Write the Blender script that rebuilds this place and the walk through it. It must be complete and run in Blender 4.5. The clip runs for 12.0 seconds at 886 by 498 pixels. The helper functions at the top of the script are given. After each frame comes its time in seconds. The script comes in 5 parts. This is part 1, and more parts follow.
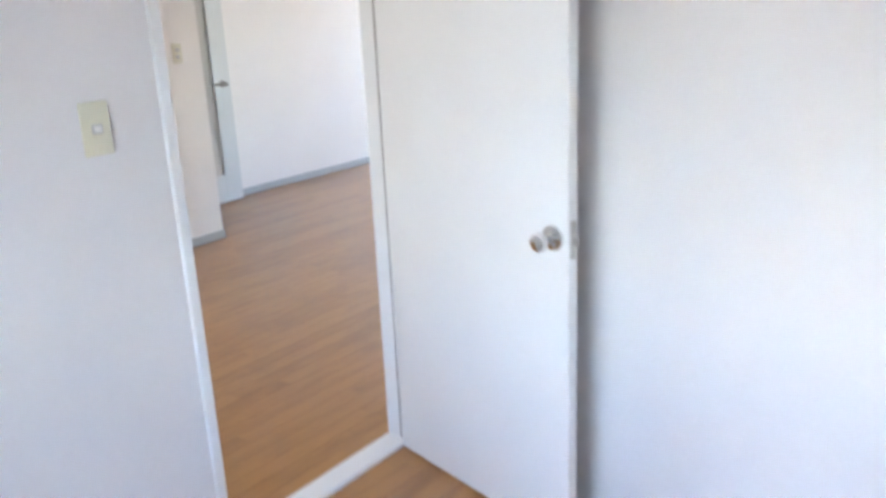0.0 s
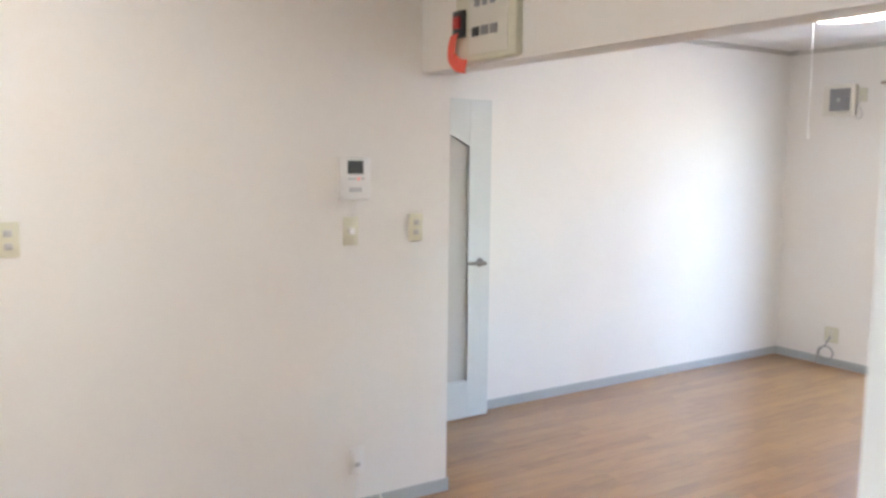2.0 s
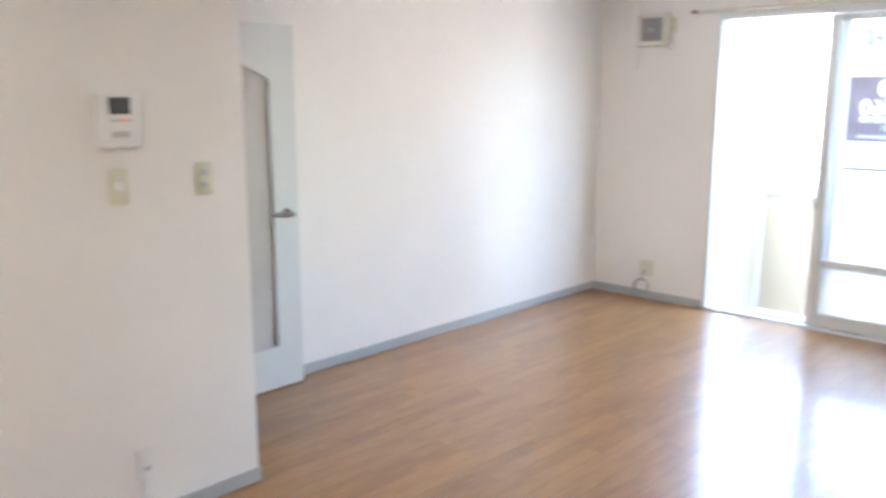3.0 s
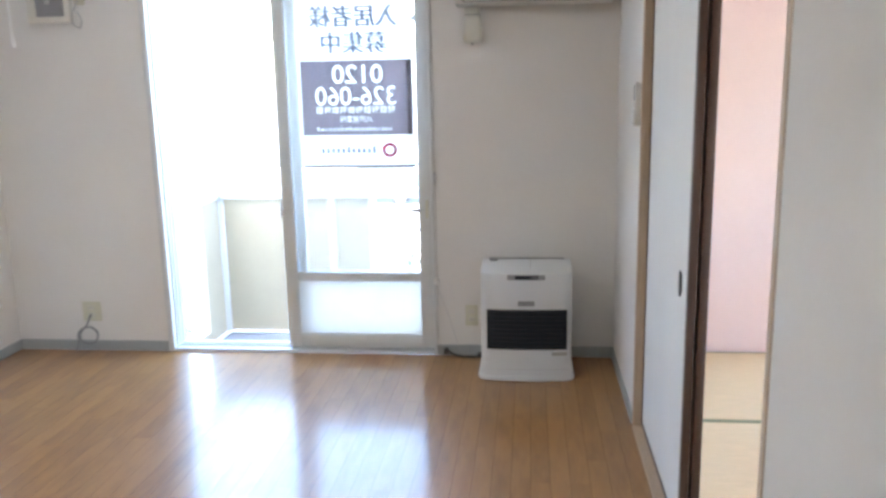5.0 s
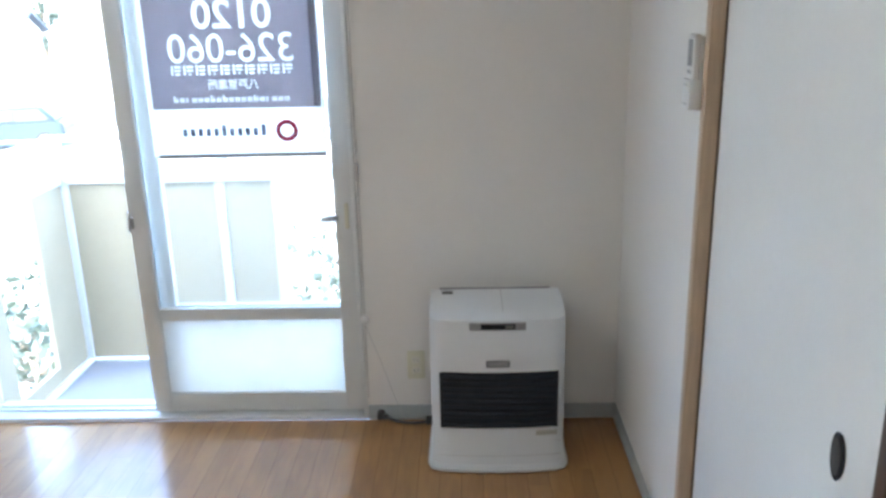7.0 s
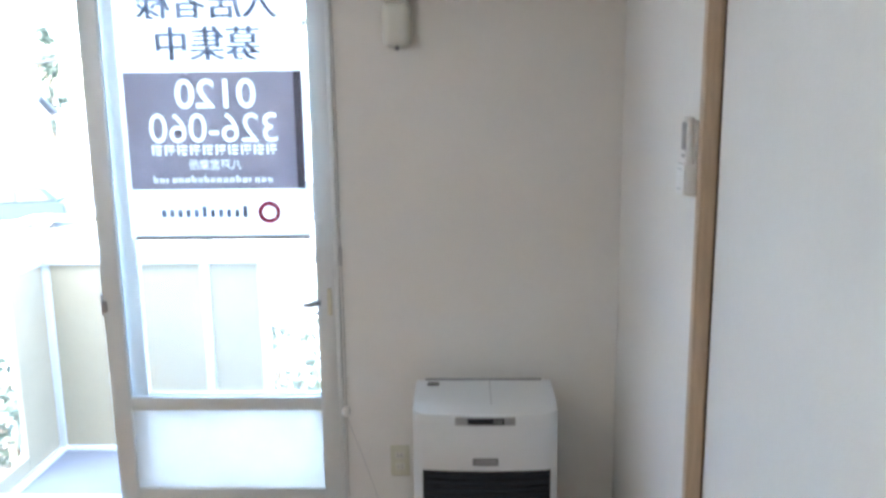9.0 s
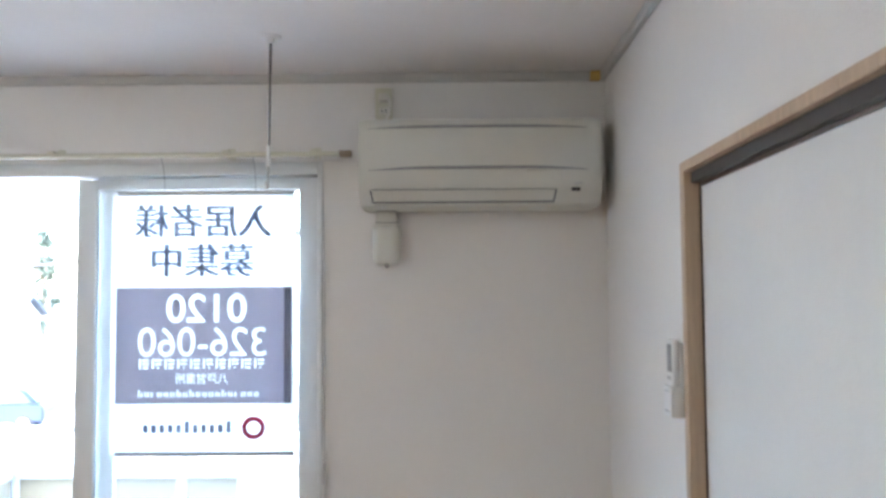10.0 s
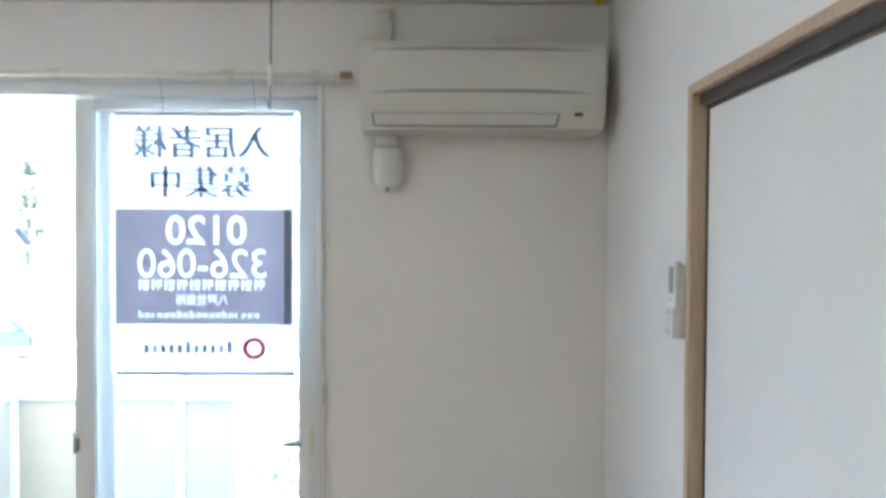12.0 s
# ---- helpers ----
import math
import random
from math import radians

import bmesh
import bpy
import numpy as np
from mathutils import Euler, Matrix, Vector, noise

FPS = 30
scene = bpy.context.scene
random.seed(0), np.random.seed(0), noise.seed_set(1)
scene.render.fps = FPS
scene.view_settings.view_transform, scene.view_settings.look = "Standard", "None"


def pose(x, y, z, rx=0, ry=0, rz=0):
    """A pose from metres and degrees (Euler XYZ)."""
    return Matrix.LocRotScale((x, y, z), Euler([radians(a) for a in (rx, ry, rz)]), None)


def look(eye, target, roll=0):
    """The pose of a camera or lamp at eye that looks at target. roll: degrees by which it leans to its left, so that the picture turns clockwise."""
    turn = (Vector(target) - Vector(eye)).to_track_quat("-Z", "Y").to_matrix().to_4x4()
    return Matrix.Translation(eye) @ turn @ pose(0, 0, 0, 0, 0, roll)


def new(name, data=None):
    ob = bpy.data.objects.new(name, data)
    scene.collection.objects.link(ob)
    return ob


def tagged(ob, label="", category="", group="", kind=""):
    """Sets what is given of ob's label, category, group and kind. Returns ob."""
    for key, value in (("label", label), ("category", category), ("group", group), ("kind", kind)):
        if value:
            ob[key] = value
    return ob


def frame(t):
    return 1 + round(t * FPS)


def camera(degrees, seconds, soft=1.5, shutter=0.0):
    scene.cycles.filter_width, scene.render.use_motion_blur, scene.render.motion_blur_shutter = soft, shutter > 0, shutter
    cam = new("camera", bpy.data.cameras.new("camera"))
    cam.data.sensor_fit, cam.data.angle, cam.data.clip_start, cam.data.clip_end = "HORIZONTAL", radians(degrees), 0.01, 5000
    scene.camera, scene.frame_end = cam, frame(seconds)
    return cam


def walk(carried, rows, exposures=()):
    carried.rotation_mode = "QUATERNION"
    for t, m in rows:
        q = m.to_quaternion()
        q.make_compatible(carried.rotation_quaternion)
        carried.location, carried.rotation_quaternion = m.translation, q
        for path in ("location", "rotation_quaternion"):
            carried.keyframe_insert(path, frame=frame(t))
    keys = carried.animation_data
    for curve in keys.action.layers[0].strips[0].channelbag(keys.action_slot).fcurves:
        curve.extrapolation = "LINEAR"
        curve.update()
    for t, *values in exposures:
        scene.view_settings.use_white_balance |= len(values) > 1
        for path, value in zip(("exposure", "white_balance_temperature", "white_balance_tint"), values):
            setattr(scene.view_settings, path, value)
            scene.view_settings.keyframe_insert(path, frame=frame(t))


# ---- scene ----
cam = camera(57.1, 12.0, soft=3.0, shutter=0.4)
PATH = [
    (0, (1.9, -7.078, 1.508), (0.712, -5.581, 0.918), -2.6),
    (0.3, (1.689, -6.916, 1.521), (0.427, -5.442, 1.034), -2.0),
    (0.6, (1.428, -6.752, 1.519), (0.155, -5.268, 1.097), -0.4),
    (0.9, (1.236, -6.576, 1.526), (-0.062, -5.114, 1.104), -2.1),
    (1.2, (0.974, -6.312, 1.474), (-0.419, -4.931, 1.082), -0.3),
    (1.5, (0.756, -6.091, 1.489), (-0.778, -4.851, 1.155), 0.4),
    (1.8, (0.576, -5.94, 1.53), (-1.06, -4.814, 1.297), 0.8),
    (2, (0.455, -5.822, 1.551), (-1.211, -4.738, 1.328), 0.6),
    (2.3, (0.287, -5.708, 1.557), (-1.356, -4.599, 1.288), 0.3),
    (2.5, (0.2, -5.64, 1.539), (-1.396, -4.474, 1.239), 0.0),
    (2.9, (0.101, -5.532, 1.545), (-1.324, -4.176, 1.182), -0.2),
    (3.2, (-0.046, -5.434, 1.554), (-1.248, -3.883, 1.164), 0.6),
    (3.5, (-0.206, -5.304, 1.554), (-1.13, -3.574, 1.16), 0.4),
    (3.7, (-0.403, -5.284, 1.57), (-1.084, -3.447, 1.17), 0.3),
    (5.3, (-0.491, -4.18, 1.533), (-0.657, -2.229, 1.124), -1.2),
    (5.5, (-0.529, -4.028, 1.556), (-0.652, -2.076, 1.135), -1.2),
    (6, (-0.529, -3.6, 1.578), (-0.615, -1.654, 1.124), -1.2),
    (6.5, (-0.53, -3.213, 1.578), (-0.611, -1.277, 1.081), -1.3),
    (7, (-0.574, -2.945, 1.605), (-0.631, -1.033, 1.024), -1.4),
    (9, (-0.534, -2.822, 1.582), (-0.587, -0.859, 1.201), -0.7),
    (9.5, (-0.527, -2.814, 1.602), (-0.566, -0.816, 1.518), -0.5),
    (10, (-0.53, -2.829, 1.628), (-0.552, -0.832, 1.737), -0.4),
    (10.5, (-0.54, -2.866, 1.65), (-0.548, -0.876, 1.85), -0.5),
    (10.8, (-0.542, -2.855, 1.628), (-0.546, -0.869, 1.863), -0.4),
    (11.5, (-0.538, -2.849, 1.624), (-0.546, -0.853, 1.761), -0.0),
    (12, (-0.577, -2.835, 1.592), (-0.566, -0.835, 1.542), 0.3),
]

# seconds, stops, kelvin, tint
EXPOSURES = [(0.0, 5.24, 6450, 12), (0.6, 5.1, 6500, 12), (1.0, 5.08, 6550, 12), (2.0, 5.32, 6600, 11), (3.0, 5.27, 6650, 12), (3.7, 5.12, 6500, 12), (5.3, 4.84, 6380, 9), (6.0, 4.79, 6250, 7), (7.0, 4.79, 6200, 6), (9.0, 4.88, 6200, 7), (10.5, 4.92, 6220, 9), (12.0, 4.98, 6100, 5)]
walk(cam, [(t, look(eye, target, roll)) for t, eye, target, roll in PATH], EXPOSURES)

# ---- light ----
world = bpy.data.worlds.new("sky")
scene.world = world
world.use_nodes = True
sky_nodes = world.node_tree.nodes
sky = sky_nodes.new("ShaderNodeTexSky")
sky.sky_type = "NISHITA"
sky.sun_disc = False
SUN_ELEVATION, SUN_AZIMUTH = 52, 205
sky.sun_elevation, sky.sun_rotation = radians(SUN_ELEVATION), radians(SUN_AZIMUTH)
sky.dust_density, sky.air_density, sky.ozone_density = 1.5, 1.0, 1.0
world.node_tree.links.new(sky.outputs[0], sky_nodes["Background"].inputs[0])
sky_nodes["Background"].inputs[1].default_value = 0.15

sun_data = bpy.data.lights.new("sun", "SUN")
sun_data.energy, sun_data.angle, sun_data.color = 1.4, radians(12), (1.0, 0.95, 0.88)
sun = new("sun", sun_data)
a, e = radians(SUN_AZIMUTH), radians(SUN_ELEVATION)
sun.matrix_world = look((20 * math.sin(a) * math.cos(e), 20 * math.cos(a) * math.cos(e), 20 * math.sin(e)), (0, 0, 0))


# ---- materials ----
def material(name, colour, rough=0.6, metal=0.0, spec=0.5, vary=0.06, scale=6.0, bump=0.0, bump_scale=200.0, coat=0.0, stretch=(1, 1, 1), coords="Object"):
    m = bpy.data.materials.new(name)
    m.use_nodes = True
    n, l = m.node_tree.nodes, m.node_tree.links
    b = n["Principled BSDF"]
    b.inputs["Roughness"].default_value, b.inputs["Metallic"].default_value = rough, metal
    b.inputs["Specular IOR Level"].default_value = spec
    b.inputs["Coat Weight"].default_value = coat
    b.inputs["Coat Roughness"].default_value = 0.12
    tc = n.new("ShaderNodeTexCoord")
    mp = n.new("ShaderNodeMapping")
    mp.inputs["Scale"].default_value = stretch
    l.new(tc.outputs[coords], mp.inputs[0])
    big = n.new("ShaderNodeTexNoise")
    big.inputs["Scale"].default_value, big.inputs["Detail"].default_value = scale, 4
    l.new(mp.outputs[0], big.inputs["Vector"])
    fine = n.new("ShaderNodeTexNoise")
    fine.inputs["Scale"].default_value, fine.inputs["Detail"].default_value = scale * 14, 3
    l.new(mp.outputs[0], fine.inputs["Vector"])
    add = n.new("ShaderNodeMath")
    add.operation = "MULTIPLY_ADD"
    l.new(fine.outputs[0], add.inputs[0])
    add.inputs[1].default_value = 0.4
    l.new(big.outputs[0], add.inputs[2])
    ramp = n.new("ShaderNodeMapRange")
    ramp.inputs["From Min"].default_value, ramp.inputs["From Max"].default_value = 0.4, 1.0
    ramp.inputs["To Min"].default_value, ramp.inputs["To Max"].default_value = 1 - vary, 1 + vary
    l.new(add.outputs[0], ramp.inputs[0])
    mul = n.new("ShaderNodeVectorMath")
    mul.operation = "SCALE"
    mul.inputs[0].default_value = colour
    l.new(ramp.outputs[0], mul.inputs["Scale"])
    l.new(mul.outputs[0], b.inputs["Base Color"])
    if bump:
        bn = n.new("ShaderNodeTexNoise")
        bn.inputs["Scale"].default_value, bn.inputs["Detail"].default_value = bump_scale, 5
        l.new(tc.outputs[coords], bn.inputs["Vector"])
        bp = n.new("ShaderNodeBump")
        bp.inputs["Strength"].default_value, bp.inputs["Distance"].default_value = bump, 0.004
        l.new(bn.outputs[0], bp.inputs["Height"])
        l.new(bp.outputs[0], b.inputs["Normal"])
    return m


def wood_floor(name, islands):
    """Honey-coloured oak strip, varied from piece to piece."""
    m = bpy.data.materials.new(name)
    m.use_nodes = True
    n, l = m.node_tree.nodes, m.node_tree.links
    b = n["Principled BSDF"]
    if islands:
        rnd = n.new("ShaderNodeNewGeometry").outputs["Random Per Island"]
    else:
        rnd = n.new("ShaderNodeObjectInfo").outputs["Random"]
    tc = n.new("ShaderNodeTexCoord")
    shift = n.new("ShaderNodeVectorMath")
    shift.operation = "MULTIPLY_ADD"
    l.new(rnd, shift.inputs[0])
    shift.inputs[1].default_value = (37, 91, 13)
    l.new(tc.outputs["Object"], shift.inputs[2])
    mp = n.new("ShaderNodeMapping")
    mp.inputs["Scale"].default_value = (1, 0.07, 1)
    l.new(shift.outputs[0], mp.inputs[0])
    grain = n.new("ShaderNodeTexNoise")
    grain.inputs["Scale"].default_value, grain.inputs["Detail"].default_value = 130, 6
    l.new(mp.outputs[0], grain.inputs["Vector"])
    mp2 = n.new("ShaderNodeMapping")
    mp2.inputs["Scale"].default_value = (1, 0.22, 1)
    l.new(shift.outputs[0], mp2.inputs[0])
    band = n.new("ShaderNodeTexNoise")
    band.inputs["Scale"].default_value, band.inputs["Detail"].default_value = 22, 3
    l.new(mp2.outputs[0], band.inputs["Vector"])
    mix = n.new("ShaderNodeMath")
    mix.operation = "MULTIPLY_ADD"
    l.new(grain.outputs[0], mix.inputs[0])
    mix.inputs[1].default_value = 0.36
    l.new(band.outputs[0], mix.inputs[2])
    mix2 = n.new("ShaderNodeMath")
    mix2.operation = "MULTIPLY_ADD"
    l.new(rnd, mix2.inputs[0])
    mix2.inputs[1].default_value = 0.32
    l.new(mix.outputs[0], mix2.inputs[2])
    ramp = n.new("ShaderNodeValToRGB")
    ramp.color_ramp.elements[0].position, ramp.color_ramp.elements[1].position = 0.35, 1.0
    ramp.color_ramp.elements[0].color = (0.210, 0.088, 0.021, 1)
    ramp.color_ramp.elements[1].color = (0.370, 0.183, 0.055, 1)
    l.new(mix2.outputs[0], ramp.inputs[0])
    l.new(ramp.outputs[0], b.inputs["Base Color"])
    rr = n.new("ShaderNodeMapRange")
    rr.inputs["To Min"].default_value, rr.inputs["To Max"].default_value = 0.34, 0.46
    l.new(band.outputs[0], rr.inputs[0])
    l.new(rr.outputs[0], b.inputs["Roughness"])
    b.inputs["Specular IOR Level"].default_value = 0.6
    # worn lacquer over the wood
    rc = n.new("ShaderNodeMapRange")
    rc.inputs["To Min"].default_value, rc.inputs["To Max"].default_value = 0.12, 0.17
    l.new(band.outputs[0], rc.inputs[0])
    l.new(rc.outputs[0], b.inputs["Coat Roughness"])
    b.inputs["Coat Weight"].default_value = 0.75
    return m


def glass(name, tint=(0.975, 0.98, 0.975), veil=0.012):
    """Clear glass; a thin layer that scatters daylight paints in a veil of glare."""
    m = bpy.data.materials.new(name)
    m.use_nodes = True
    n, l = m.node_tree.nodes, m.node_tree.links
    n.remove(n["Principled BSDF"])
    tr, gl, mx, fr = n.new("ShaderNodeBsdfTransparent"), n.new("ShaderNodeBsdfGlossy"), n.new("ShaderNodeMixShader"), n.new("ShaderNodeFresnel")
    tr.inputs[0].default_value = (*tint, 1)
    gl.inputs["Roughness"].default_value = 0.02
    fr.inputs[0].default_value = 1.45
    veil_bsdf, veiled, tc, no, amount = n.new("ShaderNodeBsdfTranslucent"), n.new("ShaderNodeMixShader"), n.new("ShaderNodeTexCoord"), n.new("ShaderNodeTexNoise"), n.new("ShaderNodeMapRange")
    veil_bsdf.inputs[0].default_value = (0.86, 0.88, 0.90, 1)
    no.inputs["Scale"].default_value, no.inputs["Detail"].default_value = 3.5, 5
    l.new(tc.outputs["Object"], no.inputs["Vector"])
    amount.inputs["To Min"].default_value, amount.inputs["To Max"].default_value = veil * 0.7, veil * 1.3
    l.new(no.outputs[0], amount.inputs[0])
    l.new(amount.outputs[0], veiled.inputs[0])
    l.new(tr.outputs[0], veiled.inputs[1])
    l.new(veil_bsdf.outputs[0], veiled.inputs[2])
    l.new(fr.outputs[0], mx.inputs[0])
    l.new(veiled.outputs[0], mx.inputs[1])
    l.new(gl.outputs[0], mx.inputs[2])
    l.new(mx.outputs[0], n["Material Output"].inputs[0])
    return m


def sheet(name, colour, through_colour, share, gloss=0.06, rough=0.35, clear=0.0, bump=0.0):
    """A thin sheet that lets scattered light through: printed cloth, frosted glass."""
    m = bpy.data.materials.new(name)
    m.use_nodes = True
    n, l = m.node_tree.nodes, m.node_tree.links
    n.remove(n["Principled BSDF"])
    di, tl, gl = n.new("ShaderNodeBsdfDiffuse"), n.new("ShaderNodeBsdfTranslucent"), n.new("ShaderNodeBsdfGlossy")
    mx, mx2 = n.new("ShaderNodeMixShader"), n.new("ShaderNodeMixShader")
    tc, no, ramp, sc = n.new("ShaderNodeTexCoord"), n.new("ShaderNodeTexNoise"), n.new("ShaderNodeMapRange"), n.new("ShaderNodeVectorMath")
    no.inputs["Scale"].default_value = 9
    l.new(tc.outputs["Object"], no.inputs["Vector"])
    ramp.inputs["To Min"].default_value, ramp.inputs["To Max"].default_value = 0.93, 1.05
    l.new(no.outputs[0], ramp.inputs[0])
    sc.operation = "SCALE"
    sc.inputs[0].default_value = through_colour
    l.new(ramp.outputs[0], sc.inputs["Scale"])
    l.new(sc.outputs[0], tl.inputs[0])
    di.inputs[0].default_value = (*colour, 1)
    gl.inputs["Roughness"].default_value = rough
    mx.inputs[0].default_value = share
    l.new(di.outputs[0], mx.inputs[1])
    l.new(tl.outputs[0], mx.inputs[2])
    mx2.inputs[0].default_value = gloss
    l.new(mx.outputs[0], mx2.inputs[1])
    l.new(gl.outputs[0], mx2.inputs[2])
    last = mx2
    if clear:
        tp, mx3 = n.new("ShaderNodeBsdfTransparent"), n.new("ShaderNodeMixShader")
        mx3.inputs[0].default_value = clear
        l.new(mx2.outputs[0], mx3.inputs[1])
        l.new(tp.outputs[0], mx3.inputs[2])
        last = mx3
    if bump:
        bn, bp = n.new("ShaderNodeTexNoise"), n.new("ShaderNodeBump")
        bn.inputs["Scale"].default_value = 90
        bp.inputs["Strength"].default_value, bp.inputs["Distance"].default_value = bump, 0.004
        l.new(tc.outputs["Object"], bn.inputs["Vector"])
        l.new(bn.outputs[0], bp.inputs["Height"])
        for shader in (di, gl):
            l.new(bp.outputs[0], shader.inputs["Normal"])
    l.new(last.outputs[0], n["Material Output"].inputs[0])
    return m


def glowing(name, colour, strength):
    m = material(name, colour, 0.4)
    b = m.node_tree.nodes["Principled BSDF"]
    b.inputs["Emission Color"].default_value = (*colour, 1)
    b.inputs["Emission Strength"].default_value = strength
    return m


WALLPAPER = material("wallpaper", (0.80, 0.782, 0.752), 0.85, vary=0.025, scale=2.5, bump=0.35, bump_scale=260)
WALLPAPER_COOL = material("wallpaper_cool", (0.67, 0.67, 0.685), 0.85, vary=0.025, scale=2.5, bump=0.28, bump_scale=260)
WALL_PINK = material("wallpaper_pink", (0.78, 0.59, 0.52), 0.88, vary=0.03, scale=3, bump=0.3, bump_scale=240)
CEILING = material("ceiling_paper", (0.80, 0.775, 0.75), 0.9, vary=0.03, scale=3, bump=0.3, bump_scale=180)
SKIRTING = material("grey_skirting", (0.40, 0.425, 0.43), 0.5, vary=0.06, scale=5, bump=0.05)
COVING = material("grey_coving", (0.52, 0.51, 0.48), 0.55, vary=0.05, scale=6)
PAINT = material("white_paint", (0.715, 0.735, 0.75), 0.42, vary=0.025, scale=4, bump=0.04, bump_scale=90)
DOOR_GREY = material("grey_door_paint", (0.62, 0.645, 0.63), 0.45, vary=0.03, scale=5, bump=0.05, bump_scale=120)
ALUMINIUM = material("white_aluminium", (0.70, 0.72, 0.72), 0.42, vary=0.03, scale=8)
ALU_GREY = material("grey_aluminium", (0.50, 0.53, 0.55), 0.4, 0.2, vary=0.04, scale=8)
PLASTIC = material("ivory_plastic", (0.72, 0.70, 0.63), 0.38, vary=0.02, scale=12)
PLASTIC_WHITE = material("white_plastic", (0.78, 0.78, 0.77), 0.35, vary=0.02, scale=12)
PLATE = material("cream_plate", (0.66, 0.645, 0.52), 0.4, vary=0.03, scale=20)
DARK = material("dark_plastic", (0.035, 0.036, 0.04), 0.35, vary=0.12, scale=30)
BLACK = material("black_enamel", (0.010, 0.012, 0.017), 0.5, spec=0.3, vary=0.15, scale=25)
GREY = material("grey_plastic", (0.28, 0.28, 0.29), 0.4, vary=0.06, scale=25)
GREY_LIGHT = material("light_grey_plastic", (0.50, 0.50, 0.50), 0.4, vary=0.05, scale=25)
SLAT = material("slate_enamel", (0.014, 0.019, 0.028), 0.5, spec=0.25, vary=0.15, scale=25)
STICKER = material("faded_sticker", (0.40, 0.39, 0.35), 0.5, vary=0.08, scale=40)
AC_SHELL = material("aged_white_plastic", (0.655, 0.650, 0.590), 0.4, vary=0.025, scale=9)
GREY_DARK = material("dark_grey", (0.16, 0.165, 0.17), 0.7, vary=0.1, scale=30)
SCREEN = material("grey_screen", (0.06, 0.065, 0.065), 0.15, vary=0.05, scale=30)
ENAMEL = material("heater_enamel", (0.68, 0.70, 0.715), 0.3, vary=0.02, scale=6, coat=0.2)
CHROME = material("polished_steel", (0.72, 0.72, 0.72), 0.14, 1.0, vary=0.04, scale=30)
STEEL = material("brushed_steel", (0.45, 0.44, 0.42), 0.32, 1.0, vary=0.1, scale=40)
STEEL_DARK = material("tarnished_steel", (0.20, 0.19, 0.18), 0.35, 1.0, vary=0.15, scale=40)
WOOD_LIGHT = material("pale_timber", (0.52, 0.385, 0.265), 0.5, vary=0.16, scale=14, bump=0.08, stretch=(6, 6, 0.5))
WOOD_DARK = material("dark_lacquer", (0.070, 0.038, 0.025), 0.4, vary=0.2, scale=16, coat=0.08, stretch=(6, 6, 0.4))
FUSUMA = material("fusuma_paper", (0.76, 0.76, 0.745), 0.8, vary=0.03, scale=3, bump=0.25, bump_scale=150)
LINTEL_DARK = material("dark_lintel", (0.055, 0.047, 0.043), 0.5, vary=0.12, scale=14)
TATAMI = material("tatami_straw", (0.66, 0.475, 0.265), 0.75, vary=0.10, scale=30, bump=0.5, bump_scale=240, stretch=(0.3, 4, 1))
TATAMI_EDGE = material("tatami_border", (0.24, 0.235, 0.13), 0.8, vary=0.12, scale=60)
CONCRETE = material("balcony_vinyl", (0.26, 0.265, 0.29), 0.6, vary=0.08, scale=5, bump=0.2)
PANEL = material("balcony_panel", (0.41, 0.355, 0.255), 0.6, vary=0.05, scale=4, bump=0.1)
FACADE = material("facade", (0.62, 0.58, 0.50), 0.8, vary=0.06, scale=2, bump=0.3)
GROUND = material("gravel", (0.30, 0.29, 0.27), 0.95, vary=0.2, scale=1.5, bump=0.5, bump_scale=30)
ASPHALT = material("asphalt", (0.055, 0.055, 0.057), 0.9, vary=0.2, scale=2, bump=0.5, bump_scale=60)
LEAF = material("foliage", (0.045, 0.062, 0.045), 0.6, vary=0.4, scale=3)
BARK = material("bark", (0.11, 0.085, 0.06), 0.9, vary=0.3, scale=12, bump=0.5)
CAR_BLUE = material("blue_car_paint", (0.010, 0.022, 0.085), 0.45, vary=0.05, coat=0.15)
CAR_GREY = material("grey_car_paint", (0.06, 0.065, 0.075), 0.45, vary=0.05, coat=0.15)
TYRE = material("tyre", (0.02, 0.02, 0.02), 0.85, vary=0.1, scale=20)
ROOF = material("slate_roof", (0.045, 0.055, 0.072), 0.7, vary=0.2, scale=3, bump=0.3, bump_scale=20)
HOUSE_WALL = material("house_wall", (0.45, 0.43, 0.40), 0.85, vary=0.08, scale=2, bump=0.2)
RED = material("red_board", (0.50, 0.05, 0.05), 0.5, vary=0.08)
TAPE = material("red_tape", (0.80, 0.12, 0.08), 0.5, vary=0.1, scale=20)
GLASS = glass("clear_glass")
FROSTED = sheet("frosted_glass", (0.60, 0.60, 0.59), (0.92, 0.91, 0.885), 0.8, 0.05, 0.3, bump=0.2)
OBSCURE = sheet("obscure_glass", (0.68, 0.66, 0.62), (0.8, 0.78, 0.74), 0.3, 0.08, 0.25, clear=0.10, bump=0.6)
CLOTH = sheet("sign_cloth", (0.78, 0.78, 0.80), (0.86, 0.87, 0.90), 0.62, 0.02)
PRINT_DARK = sheet("sign_brown_print", (0.13, 0.11, 0.12), (0.36, 0.31, 0.345), 0.6, 0.03)
PRINT_EDGE = sheet("sign_brown_edge", (0.11, 0.085, 0.085), (0.30, 0.24, 0.25), 0.6, 0.03, clear=0.55)
PRINT_NAVY = sheet("sign_navy_print", (0.10, 0.11, 0.16), (0.40, 0.43, 0.54), 0.6, 0.03)
